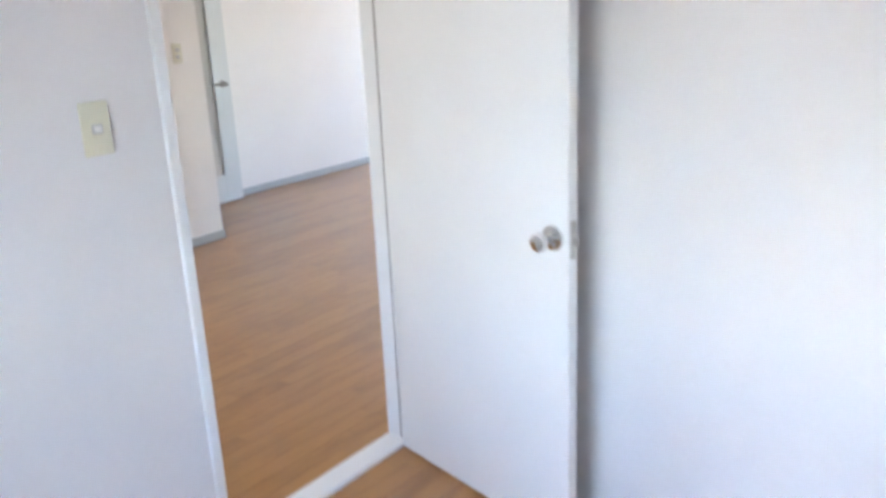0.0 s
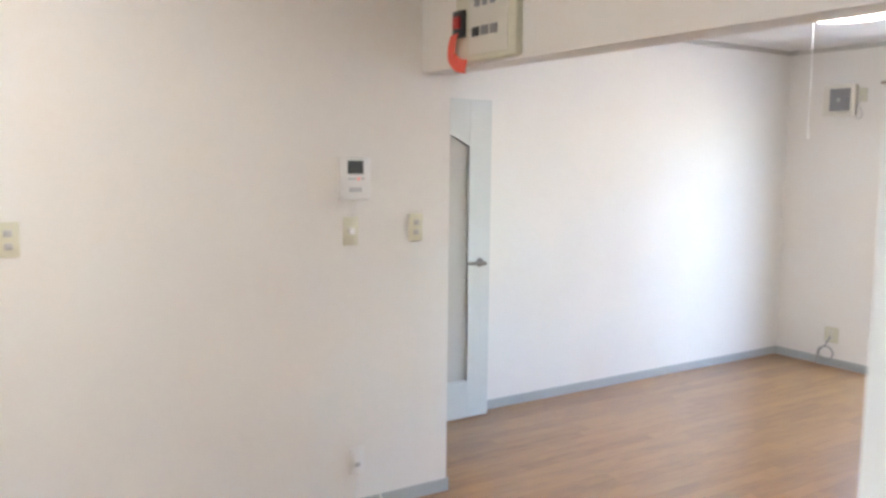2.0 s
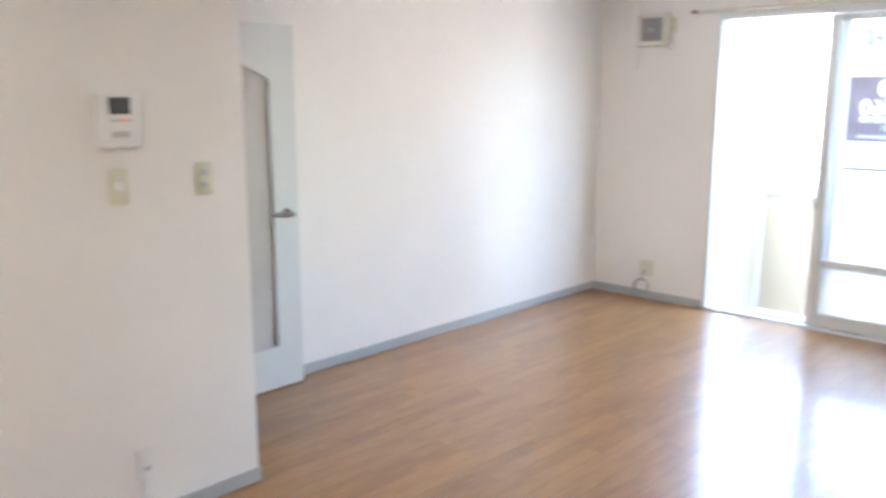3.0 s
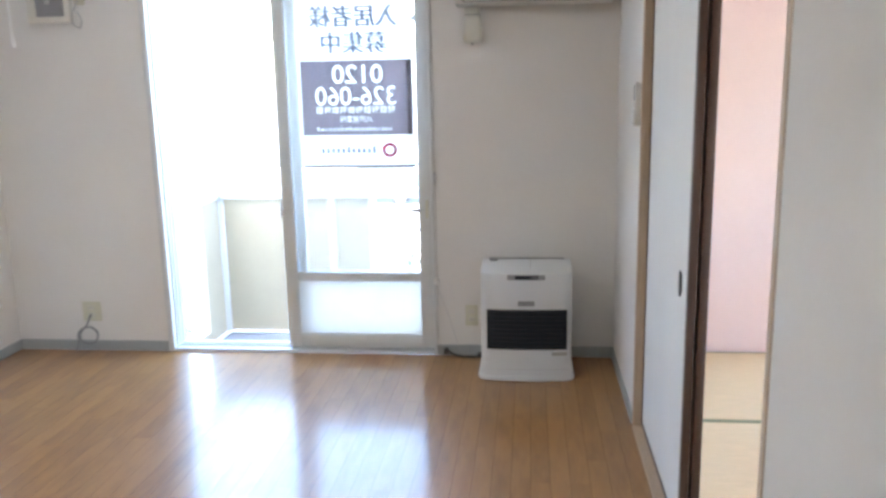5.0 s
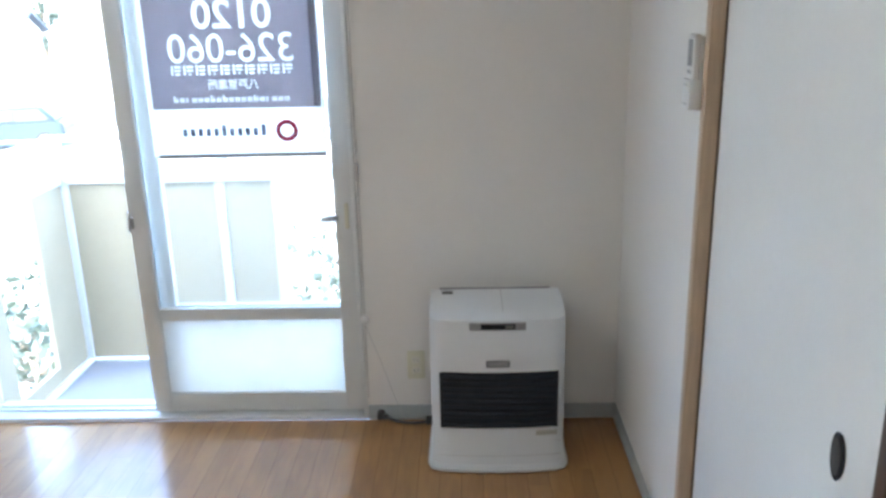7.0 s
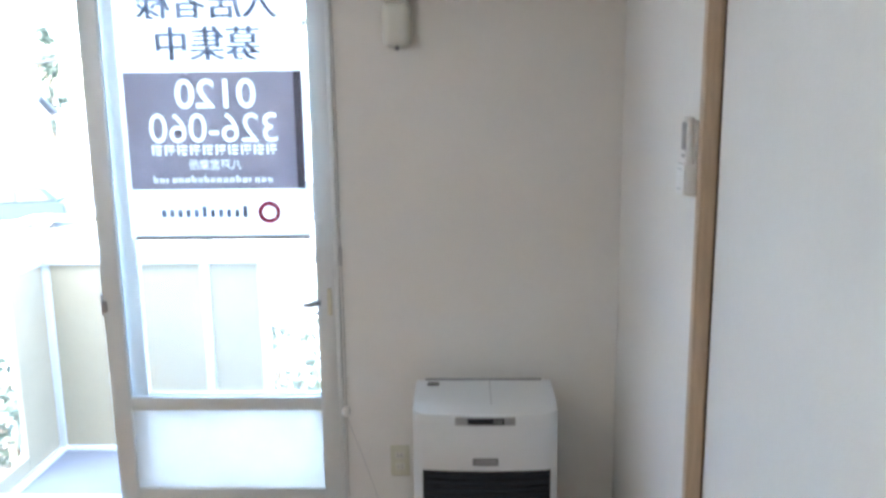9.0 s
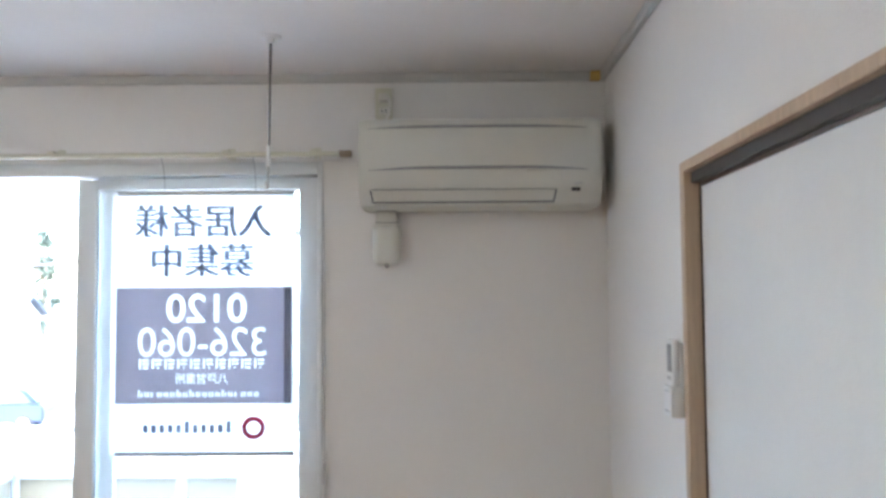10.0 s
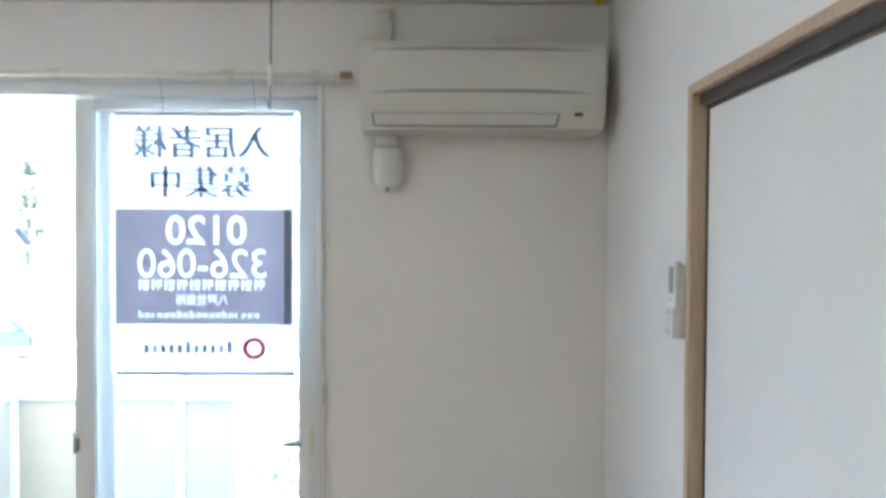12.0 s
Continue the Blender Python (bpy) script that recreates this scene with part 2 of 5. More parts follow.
PRINT_RED = sheet("sign_red_print", (0.45, 0.03, 0.09), (0.60, 0.06, 0.14), 0.5, 0.03)
LAMP_GLOW = glowing("lamp_acrylic", (1.0, 0.97, 0.92), 0.58)
LAMP_GLOW_KITCHEN = glowing("lamp_acrylic_kitchen", (1.0, 0.96, 0.90), 0.80)
LED = glowing("red_led", (0.9, 0.25, 0.22), 0.03)
OAK = wood_floor("oak_strip", False)
OAK_JOINED = wood_floor("oak_strip_joined", True)
SUBFLOOR = material("floor_base", (0.10, 0.05, 0.022), 0.7)


# ---- mesh helpers ----
def box(bm, x0, x1, y0, y1, z0, z1, bevel=0.0, segments=2):
    r = bmesh.ops.create_cube(bm, size=1.0, matrix=Matrix.LocRotScale(((x0 + x1) / 2, (y0 + y1) / 2, (z0 + z1) / 2), None, (abs(x1 - x0), abs(y1 - y0), abs(z1 - z0))))
    if bevel:
        edges = list({ed for v in r["verts"] for ed in v.link_edges})
        bmesh.ops.bevel(bm, geom=edges, offset=bevel, segments=segments, profile=0.5, affect="EDGES")
    return bm


def rod(bm, p, q, r0, r1=None, sides=16, caps=True):
    p, q = Vector(p), Vector(q)
    m = Matrix.Translation((p + q) / 2) @ (q - p).to_track_quat("Z", "Y").to_matrix().to_4x4()
    bmesh.ops.create_cone(bm, cap_ends=caps, segments=sides, radius1=r0, radius2=r0 if r1 is None else r1, depth=(q - p).length, matrix=m)
    return bm


def ball(bm, c, r, squash=(1, 1, 1), u=16, v=10):
    bmesh.ops.create_uvsphere(bm, u_segments=u, v_segments=v, radius=r, matrix=Matrix.LocRotScale(c, None, squash))
    return bm


def prism(bm, outline, axis, lo, hi):
    """An outline of (a, b) pairs drawn out along x, y or z."""
    def at(a, b, c):
        return {"x": (c, a, b), "y": (a, c, b), "z": (a, b, c)}[axis]
    low = [bm.verts.new(at(a, b, lo)) for a, b in outline]
    high = [bm.verts.new(at(a, b, hi)) for a, b in outline]
    bm.faces.new(low), bm.faces.new(high)
    for i in range(len(outline)):
        j = (i + 1) % len(outline)
        bm.faces.new((low[i], low[j], high[j], high[i]))
    bmesh.ops.recalc_face_normals(bm, faces=bm.faces)
    return bm


def tube(bm, points, r, sides=8):
    """A round cable through the points."""
    rings = []
    pts = [Vector(p) for p in points]
    for i, p in enumerate(pts):
        d = (pts[min(i + 1, len(pts) - 1)] - pts[max(i - 1, 0)]).normalized()
        u = d.cross(Vector((0.31, 0.17, 0.93))).normalized()
        w = d.cross(u)
        rings.append([bm.verts.new(p + r * (math.cos(k * math.tau / sides) * u + math.sin(k * math.tau / sides) * w)) for k in range(sides)])
    for g, h in zip(rings, rings[1:]):
        for k in range(sides):
            bm.faces.new((g[k], g[(k + 1) % sides], h[(k + 1) % sides], h[k]))
    bm.faces.new(rings[0]), bm.faces.new(rings[-1])
    bmesh.ops.recalc_face_normals(bm, faces=bm.faces)
    return bm


def curve_points(points, steps=8):
    """A smooth line through the points (Catmull-Rom)."""
    p = [Vector(q) for q in points]
    p = [2 * p[0] - p[1], *p, 2 * p[-1] - p[-2]]
    out = []
    for i in range(1, len(p) - 2):
        for k in range(steps):
            t = k / steps
            out.append(0.5 * (2 * p[i] + (p[i + 1] - p[i - 1]) * t + (2 * p[i - 1] - 5 * p[i] + 4 * p[i + 1] - p[i + 2]) * t * t + (3 * p[i] - p[i - 1] - 3 * p[i + 1] + p[i + 2]) * t ** 3))
    return out + [p[-2]]


def mesh_object(name, bm, mat, smooth=False):
    me = bpy.data.meshes.new(name)
    bm.to_mesh(me)
    bm.free()
    me.materials.append(mat)
    if smooth:
        me.shade_smooth()
        me.set_sharp_from_angle(angle=radians(38))
    return new(name, me)


def thing(name, at, label, category, group=""):
    ob = new(name)
    ob.empty_display_size = 0.1
    ob.location = at
    return tagged(ob, label, category, group)


def under(ob, parent):
    ob.parent = parent
    place = Vector(parent.location)
    if parent.parent:
        place = Vector((0, 0, 0)) if parent.type == "MESH" else place
    ob.matrix_parent_inverse = Matrix.Translation(place).inverted()
    return ob


def part(name, bm, mat, parent, label="", smooth=True):
    ob = under(mesh_object(name, bm, mat, smooth), parent)
    return tagged(ob, label)


def structure(name, bm, mat, label, category, smooth=False):
    return tagged(mesh_object(name, bm, mat, smooth), label, category, kind="structure")


def B():
    return bmesh.new()


# ---- the rooms: plan ----
EX = 0.010                          # face of the east wall
WEST, CEIL = -3.515, 2.40           # living room: x WEST..0, y -3.79..0
STUB = -2.615                       # wall with the intercom
DOOR_WALL = (0.095, 0.175)          # partition between kitchen and bedroom
DOOR_Y = (-5.928, -5.165)            # its opening
BED_N, BED_E, BED_S = -5.13, 3.3, -8.6
KIT_S = -7.6
TAT_N, TAT_S, TAT_E = 0.105, -2.92, 3.3

# north wall of the living room, with the balcony window
WX0, WX1, WZ0, WZ1 = -2.58, -0.98, 0.0, 2.09
bm = B()
box(bm, WEST - 0.15, WX0, 0, 0.15, -0.02, CEIL)
box(bm, WX1, EX, 0, 0.15, -0.02, CEIL)
box(bm, WX0, WX1, 0, 0.15, WZ1, CEIL)
structure("wall_north", bm, WALLPAPER, "off-white papered wall round the balcony window", "wall")
bm = B()
box(bm, WEST - 0.12, WEST, -3.79, 0, -0.02, CEIL)
structure("wall_west", bm, WALLPAPER, "long off-white papered wall with a grey skirting", "wall")
# wall beside the hallway door and the intercom wall
bm = B()
box(bm, WEST - 0.12, -3.44, -3.91, -3.794, -0.02, CEIL)
box(bm, -2.70, STUB, -3.91, -3.794, -0.02, CEIL)
box(bm, -3.44, -2.70, -3.91, -3.794, 1.93, CEIL)
structure("wall_hall_door", bm, WALLPAPER, "off-white papered wall round the hallway door", "wall")
bm = B()
box(bm, STUB - 0.10, STUB, KIT_S, -3.91, -0.02, CEIL)
structure("wall_intercom", bm, WALLPAPER, "off-white papered partition carrying the intercom and switches", "wall")
# east wall with the opening to the tatami room
FY0, FY1, FZ = -2.84, -0.945, 1.910
bm = B()
box(bm, EX, 0.13, FY1 + 0.03, 0.0, -0.02, CEIL)
box(bm, EX, 0.13, -4.3, FY0 - 0.03, -0.02, CEIL)
box(bm, EX, 0.13, FY0 - 0.03, FY1 + 0.03, FZ, CEIL)
structure("wall_east", bm, WALLPAPER, "off-white papered wall with the sliding-door opening", "wall")
# partition with the bedroom door
D0, D1 = DOOR_WALL
bm = B()
box(bm, D0, D1, BED_S, DOOR_Y[0] - 0.03, -0.02, CEIL)
box(bm, D0, D1, DOOR_Y[1] + 0.03, -4.3, -0.02, CEIL)
box(bm, D0, D1, DOOR_Y[0] - 0.03, DOOR_Y[1] + 0.03, 2.03, CEIL)
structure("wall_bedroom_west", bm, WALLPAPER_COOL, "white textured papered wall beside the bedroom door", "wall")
bm = B()
box(bm, D1, BED_E, BED_N, BED_N + 0.1, -0.02, CEIL)
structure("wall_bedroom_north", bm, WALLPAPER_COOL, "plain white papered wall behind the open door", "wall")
bm = B()
# unseen window opening, placed and sized to light the door and walls
BW = (1.15, 2.30, 0.80, 1.90)
box(bm, D0, BW[0], BED_S - 0.15, BED_S, -0.02, CEIL)
box(bm, BW[1], BED_E + 0.15, BED_S - 0.15, BED_S, -0.02, CEIL)
box(bm, BW[0], BW[1], BED_S - 0.15, BED_S, -0.02, BW[2])
box(bm, BW[0], BW[1], BED_S - 0.15, BED_S, BW[3], CEIL)
structure("wall_bedroom_south", bm, WALLPAPER_COOL, "white papered wall with an unseen opening added for light", "wall")
# unseen overhang, added only to block the sun from the opening below
bm = B()
box(bm, D0 - 1.0, BED_E + 0.15, BED_S - 1.45, BED_S - 0.152, CEIL, CEIL + 0.15)
structure("eave", bm, WALLPAPER_COOL, "unseen slab added to keep sun out of the bedroom opening", "eave")
bm = B()
box(bm, BED_E, BED_E + 0.15, BED_S, BED_N + 0.1, -0.02, CEIL)
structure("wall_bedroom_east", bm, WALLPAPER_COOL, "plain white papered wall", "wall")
bm = B()
box(bm, STUB - 0.10, D0, KIT_S - 0.15, KIT_S, -0.02, CEIL)
structure("wall_kitchen_south", bm, WALLPAPER, "plain off-white papered kitchen wall", "wall")
# hallway behind the glazed door
bm = B()
box(bm, WEST - 0.12, STUB - 0.10, -5.2, -5.1, -0.02, CEIL)
box(bm, WEST - 0.12, WEST, -5.1, -3.91, -0.02, CEIL)
structure("wall_hallway", bm, WALLPAPER, "plain off-white papered hallway wall", "wall")
# tatami room
TW0, TW1, TWZ = 1.12, 3.2, 2.05
bm = B()
box(bm, EX, TW0, TAT_N + 0.0, TAT_N + 0.12, -0.02, CEIL)
box(bm, TW1, TAT_E + 0.1, TAT_N, TAT_N + 0.12, -0.02, CEIL)
box(bm, TW0, TW1, TAT_N, TAT_N + 0.12, TWZ, CEIL)
structure("wall_tatami_north", bm, WALL_PINK, "pale pink papered wall beside the tatami room window", "wall")
# the east wall has an unseen opening, added to brighten this room
bm = B()
box(bm, TAT_E, TAT_E + 0.1, TAT_S, -2.3, -0.02, CEIL)
box(bm, TAT_E, TAT_E + 0.1, -0.5, TAT_N, -0.02, CEIL)
box(bm, TAT_E, TAT_E + 0.1, -2.3, -0.5, -0.02, 1.0)
box(bm, TAT_E, TAT_E + 0.1, -2.3, -0.5, 2.05, CEIL)
box(bm, 0.13, TAT_E + 0.1, TAT_S - 0.1, TAT_S, -0.02, CEIL)
structure("wall_tatami_far", bm, WALL_PINK, "pale pink papered tatami room walls with an unseen opening for light", "wall")
# ceiling and beam
bm = B()
box(bm, WEST - 0.15, BED_E + 0.15, BED_S - 0.15, 0.23, CEIL, CEIL + 0.18)
structure("ceiling", bm, CEILING, "off-white papered ceiling", "ceiling")
bm = B()
box(bm, STUB, EX, -3.945, -3.80, 1.915, CEIL)
structure("beam", bm, WALLPAPER, "off-white papered drop beam between kitchen and living room", "beam")

# skirting and coving
def skirting(bm, x0, x1, y0, y1, h=0.06):
    box(bm, x0, x1, y0, y1, 0.0, h, 0.002, 1)


bm = B()
T = 0.009
skirting(bm, WEST, WEST + T, -3.794, 0)
skirting(bm, WEST + T, WX0 - 0.003, -T, 0)
skirting(bm, WX1 + 0.003, EX - T, -T, 0)
skirting(bm, EX - T, EX, FY1 + 0.032, 0)
skirting(bm, EX - T, EX, -3.8, FY0 - 0.032)
skirting(bm, STUB, STUB + T, KIT_S, -3.794)
skirting(bm, -2.66, STUB + T, -3.794, -3.794 + T)
skirting(bm, STUB + T, D0, KIT_S, KIT_S + T)
structure("baseboard", bm, SKIRTING, "grey skirting along the papered walls", "skirting")
bm = B()
C = 0.022
box(bm, WEST, EX, -C, 0, CEIL - 0.032, CEIL, 0.004, 1)
box(bm, EX - C, EX, -3.80, -C, CEIL - 0.032, CEIL, 0.004, 1)
box(bm, WEST, WEST + C, -3.79, -C, CEIL - 0.032, CEIL, 0.004, 1)
structure("coving", bm, COVING, "grey moulding where walls meet the ceiling", "trim")
bm = B()
box(bm, -0.045, -0.010, -0.045, -0.010, CEIL - 0.036, CEIL - 0.004, 0.004)
structure("coving_corner", bm, material("aged_yellow_cap", (0.55, 0.36, 0.10), 0.5), "yellowed corner cap of the ceiling moulding", "trim")

# ---- bedroom door, open ----
bm = B()
for y0, y1 in ((DOOR_Y[0] - 0.030, DOOR_Y[0]), (DOOR_Y[1], DOOR_Y[1] + 0.035)):
    box(bm, D0 - 0.003, D1 + 0.012, y0, y1, 0, 2.035, 0.003)
box(bm, D0 - 0.003, D1 + 0.012, DOOR_Y[0], DOOR_Y[1], 2.0, 2.035, 0.003)
box(bm, D1 + 0.0005, D1 + 0.016, DOOR_Y[1] + 0.0355, DOOR_Y[1] + 0.05, 0, 2.07, 0.003)
structure("door_frame", bm, PAINT, "white painted wooden door frame", "door frame")
# grey strip in place of the shadow line between jamb and leaf
bm = B()
box(bm, D1 - 0.023, D1 - 0.017, DOOR_Y[1] - 0.0035, DOOR_Y[1] + 0.001, 0.015, 1.999, 0.001, 1)
structure("hinge_gap_shade", bm, GREY, "grey strip standing in for the shaded gap at the hinge jamb", "seal")
bm = B()
box(bm, D0 - 0.005, D1 + 0.006, DOOR_Y[0], DOOR_Y[1], -0.01, 0.014, 0.004)
structure("threshold", bm, PAINT, "white painted door sill", "threshold")
LX0, LX1, LY0, LY1 = D1 + 0.020, 0.966, -5.200, -5.165
bedroom_door = thing("door_1", (LX0, LY1, 0), "white flush door with a round knob, standing open against the wall", "door")
bm = B()
box(bm, LX0, LX1, LY0, LY1, 0.012, 1.995, 0.0025)
leaf = part("door_leaf", bm, PAINT, bedroom_door)
bm = B()
KX, KZ = 0.918, 0.914
rod(bm, (KX, LY0 + 0.001, KZ), (KX, LY0 - 0.008, KZ), 0.033, 0.031, 32)
rod(bm, (KX, LY0 - 0.008, KZ), (KX, LY0 - 0.014, KZ), 0.031, 0.018, 32)
part("rose", bm, CHROME, bedroom_door, "polished steel rose")
bm = B()
rod(bm, (KX, LY0 - 0.012, KZ), (KX, LY0 - 0.040, KZ), 0.011, 0.014, 24)
rod(bm, (KX, LY0 - 0.040, KZ), (KX, LY0 - 0.050, KZ), 0.014, 0.026, 32)
rod(bm, (KX, LY0 - 0.050, KZ), (KX, LY0 - 0.064, KZ), 0.026, 0.023, 32)
rod(bm, (KX, LY0 - 0.064, KZ), (KX, LY0 - 0.068, KZ), 0.023, 0.012, 32)
part("knob", bm, CHROME, bedroom_door, "polished steel round knob")
bm = B()
box(bm, LX1 - 0.0005, LX1 + 0.0015, -5.193, -5.172, KZ - 0.05, KZ + 0.05)
part("latch_plate", bm, STEEL, bedroom_door, "steel latch plate")
bm = B()
prism(bm, [(LX1 + 0.001, -5.189), (LX1 + 0.013, -5.183), (LX1 + 0.013, -5.177), (LX1 + 0.001, -5.176)], "z", KZ - 0.012, KZ + 0.012)
part("latch_bolt", bm, STEEL, bedroom_door, smooth=False)
bedroom_door.rotation_euler.z = radians(-12.5)
# ---- glazed hallway door, open along the west wall ----
GX0, GX1 = -3.450, -3.415
GY0, GY1, GH = -3.735, -2.972, 1.885
hall_door = thing("door_2", (GX0, GY0, 0), "grey-white door with an arched obscure glass pane, standing open", "door")
PY0, PY1, PZ0, PZ1 = -3.582, -3.125, 0.237, 1.613
arch = [(PY1, PZ0), (PY1, PZ1)] + [(PY1 + (PY0 - PY1) * k / 12, PZ1 + 0.075 * min(1, math.sin(math.pi * k / 12) * 1.12)) for k in range(1, 12)] + [(PY0, PZ1), (PY0, PZ0)]
bm = B()
box(bm, GX0, GX1, GY0, PY0, 0.012, GH, 0.002)
box(bm, GX0, GX1, PY1, GY1, 0.012, GH, 0.002)
box(bm, GX0 + 0.0005, GX1 - 0.0005, PY0, PY1, 0.012, PZ0)
top = arch[1:-1]
prism(bm, top + [(PY0, GH), (PY1, GH)], "x", GX0 + 0.0005, GX1 - 0.0005)
part("door_leaf", bm, DOOR_GREY, hall_door, smooth=False)
bm = B()
prism(bm, arch, "x", GX0 + 0.014, GX0 + 0.020)
part("pane", bm, OBSCURE, hall_door, "obscure patterned glass pane", smooth=False)
bm = B()
for s in (0, 1):
    for (a0, b0), (a1, b1) in zip(arch, arch[1:] + arch[:1]):
        cx = GX1 - 0.004 if s else GX0 + 0.004
        rod(bm, (cx, a0, b0), (cx, a1, b1), 0.005, sides=6)
part("pane_bead", bm, GREY_LIGHT, hall_door, "grey glazing bead")
for side, x in ((1, GX1), (-1, GX0)):
    bm = B()
    HY, HZ = -3.045, 0.940
    rod(bm, (x, HY, HZ), (x + side * 0.009, HY, HZ), 0.026, 0.023, 24)
    rod(bm, (x + side * 0.009, HY, HZ), (x + side * 0.052, HY, HZ), 0.010, 0.011, 16)
    ball(bm, (x + side * 0.052, HY, HZ), 0.0125)
    rod(bm, (x + side * 0.052, HY, HZ), (x + side * 0.050, HY - 0.115, HZ + 0.006), 0.0115, 0.0085, 16)
    ball(bm, (x + side * 0.050, HY - 0.115, HZ + 0.006), 0.0085)
    part("lever_handle", bm, STEEL_DARK, hall_door, "dull steel lever handle")
bm = B()
for y0, y1 in ((-3.44, -3.415), (-2.725, -2.70)):
    box(bm, y0, y1, -3.915, -3.789, 0, 1.93, 0.003)
box(bm, -3.415, -2.725, -3.915, -3.789, 1.905, 1.93, 0.003)
structure("door_frame_hall", bm, DOOR_GREY, "grey-white painted door frame to the hallway", "door frame")

# ---- balcony window ----
window = tagged(new("window_1"), "white aluminium sliding balcony window, one half open", "window", kind="structure")
window.location = (WX0, 0, 0)
bm = B()
box(bm, WX0, WX0 + 0.035, -0.012, 0.13, 0.0, WZ1, 0.003)
box(bm, WX1 - 0.018, WX1, -0.012, 0.13, 0.0, WZ1, 0.003)
box(bm, WX0 + 0.035, WX1 - 0.018, -0.012, 0.13, WZ1 - 0.045, WZ1, 0.003)
for y in (0.028, 0.068, 0.108):
    box(bm, WX0 + 0.035, WX0 + 0.045, y - 0.004, y + 0.004, 0.03, WZ1 - 0.045)
part("window_frame", bm, ALUMINIUM, window)
bm = B()
box(bm, WX0 + 0.035, WX1 - 0.018, -0.012, 0.15, 0.0, 0.018, 0.003)
for y in (0.05, 0.09):
    box(bm, WX0 + 0.045, WX1 - 0.018, y - 0.003, y + 0.003, 0.018, 0.028)
part("window_sill", bm, ALUMINIUM, window)


def sash(x0, x1, y, name):
    bm = B()
    z0, z1 = 0.028, WZ1 - 0.05
    w = 0.068
    box(bm, x0, x0 + w, y - 0.015, y + 0.015, z0, z1, 0.003)
    box(bm, x1 - w, x1, y - 0.015, y + 0.015, z0, z1, 0.003)
    box(bm, x0 + w, x1 - w, y - 0.014, y + 0.014, z0, 0.108, 0.002)
    box(bm, x0 + w, x1 - w, y - 0.014, y + 0.014, 0.424, 0.472, 0.002)
    box(bm, x0 + w, x1 - w, y - 0.014, y + 0.014, z1 - 0.04, z1, 0.002)
    s = part(name, bm, ALUMINIUM, window)
    for z2, z3, mat, label in ((0.108, 0.424, FROSTED, "frosted lower pane"), (0.472, z1 - 0.04, GLASS, "clear upper pane")):
        bm = B()
        box(bm, x0 + w, x1 - w, y - 0.002, y + 0.002, z2, z3)
        p = part("pane", bm, mat, s, label, smooth=False)
        p.visible_shadow = False
    return s


inner = sash(-1.852, WX1 - 0.020, 0.035, "sash")
outer = sash(-1.80, WX1 - 0.022, 0.080, "sash")
bm = B()
box(bm, -1.862, -1.850, 0.020, 0.040, 0.79, 0.87, 0.004)
box(bm, -1.850, -1.835, 0.004, 0.020, 0.805, 0.85, 0.005)
part("latch", bm, GREY, inner, "dark grey sash latch")
bm = B()
box(bm, -1.095, -1.055, 0.004, 0.020, 0.825, 0.845, 0.004)
rod(bm, (-1.085, 0.006, 0.836), (-1.085, -0.016, 0.836), 0.011, sides=16)
box(bm, -1.115, -1.083, -0.020, -0.010, 0.829, 0.845, 0.003)
part("crescent_lock", bm, GREY, inner, "grey crescent lock")
bm = B()
box(bm, -1.030, -1.014, 0.014, 0.021, 0.79, 0.89, 0.004)
part("pull_plate", bm, PLATE, inner, "cream pull plate")

# ---- tatami room window ----
tw = tagged(new("window_2"), "timber-framed balcony window of the tatami room", "window", kind="structure")
tw.location = (TW0, TAT_N, 0)
bm = B()
box(bm, TW0 - 0.045, TW0, TAT_N - 0.012, TAT_N + 0.12, 0.0, TWZ + 0.04, 0.003)
box(bm, TW1, TW1 + 0.045, TAT_N - 0.012, TAT_N + 0.12, 0.0, TWZ + 0.04, 0.003)
box(bm, TW0, TW1, TAT_N - 0.012, TAT_N + 0.12, TWZ, TWZ + 0.04, 0.003)
part("window_frame", bm, WOOD_LIGHT, tw, "pale timber frame")
bm = B()
box(bm, TW0, TW1, TAT_N - 0.012, TAT_N + 0.13, -0.005, 0.014, 0.003)
part("window_sill", bm, ALUMINIUM, tw, "white aluminium sill")
bm = B()
for x0, x1, y in ((TW0 + 0.78, TW1 - 0.01, TAT_N + 0.06), (TW0 + 0.82, TW1 - 0.012, TAT_N + 0.10)):
    box(bm, x0, x0 + 0.06, y - 0.015, y + 0.015, 0.02, TWZ - 0.01, 0.003)
    box(bm, x1 - 0.06, x1, y - 0.015, y + 0.015, 0.02, TWZ - 0.01, 0.003)
    box(bm, x0 + 0.06, x1 - 0.06, y - 0.014, y + 0.014, 0.02, 0.09)
    box(bm, x0 + 0.06, x1 - 0.06, y - 0.014, y + 0.014, TWZ - 0.05, TWZ - 0.01)
part("sash", bm, ALUMINIUM, tw)
bm = B()
box(bm, TW0 + 0.84, TW1 - 0.07, TAT_N + 0.058, TAT_N + 0.062, 0.09, TWZ - 0.05)
pane = part("pane", bm, GLASS, tw, smooth=False)
pane.visible_shadow = False
bm = B()
box(bm, TW0 - 0.030, TW0 - 0.006, TAT_N - 0.020, TAT_N - 0.011, 0.92, 1.0, 0.003)
rod(bm, (TW0 - 0.018, TAT_N - 0.02, 0.96), (TW0 - 0.018, TAT_N - 0.034, 0.96), 0.009, sides=12)
part("catch", bm, DARK, tw, "dark metal catch")

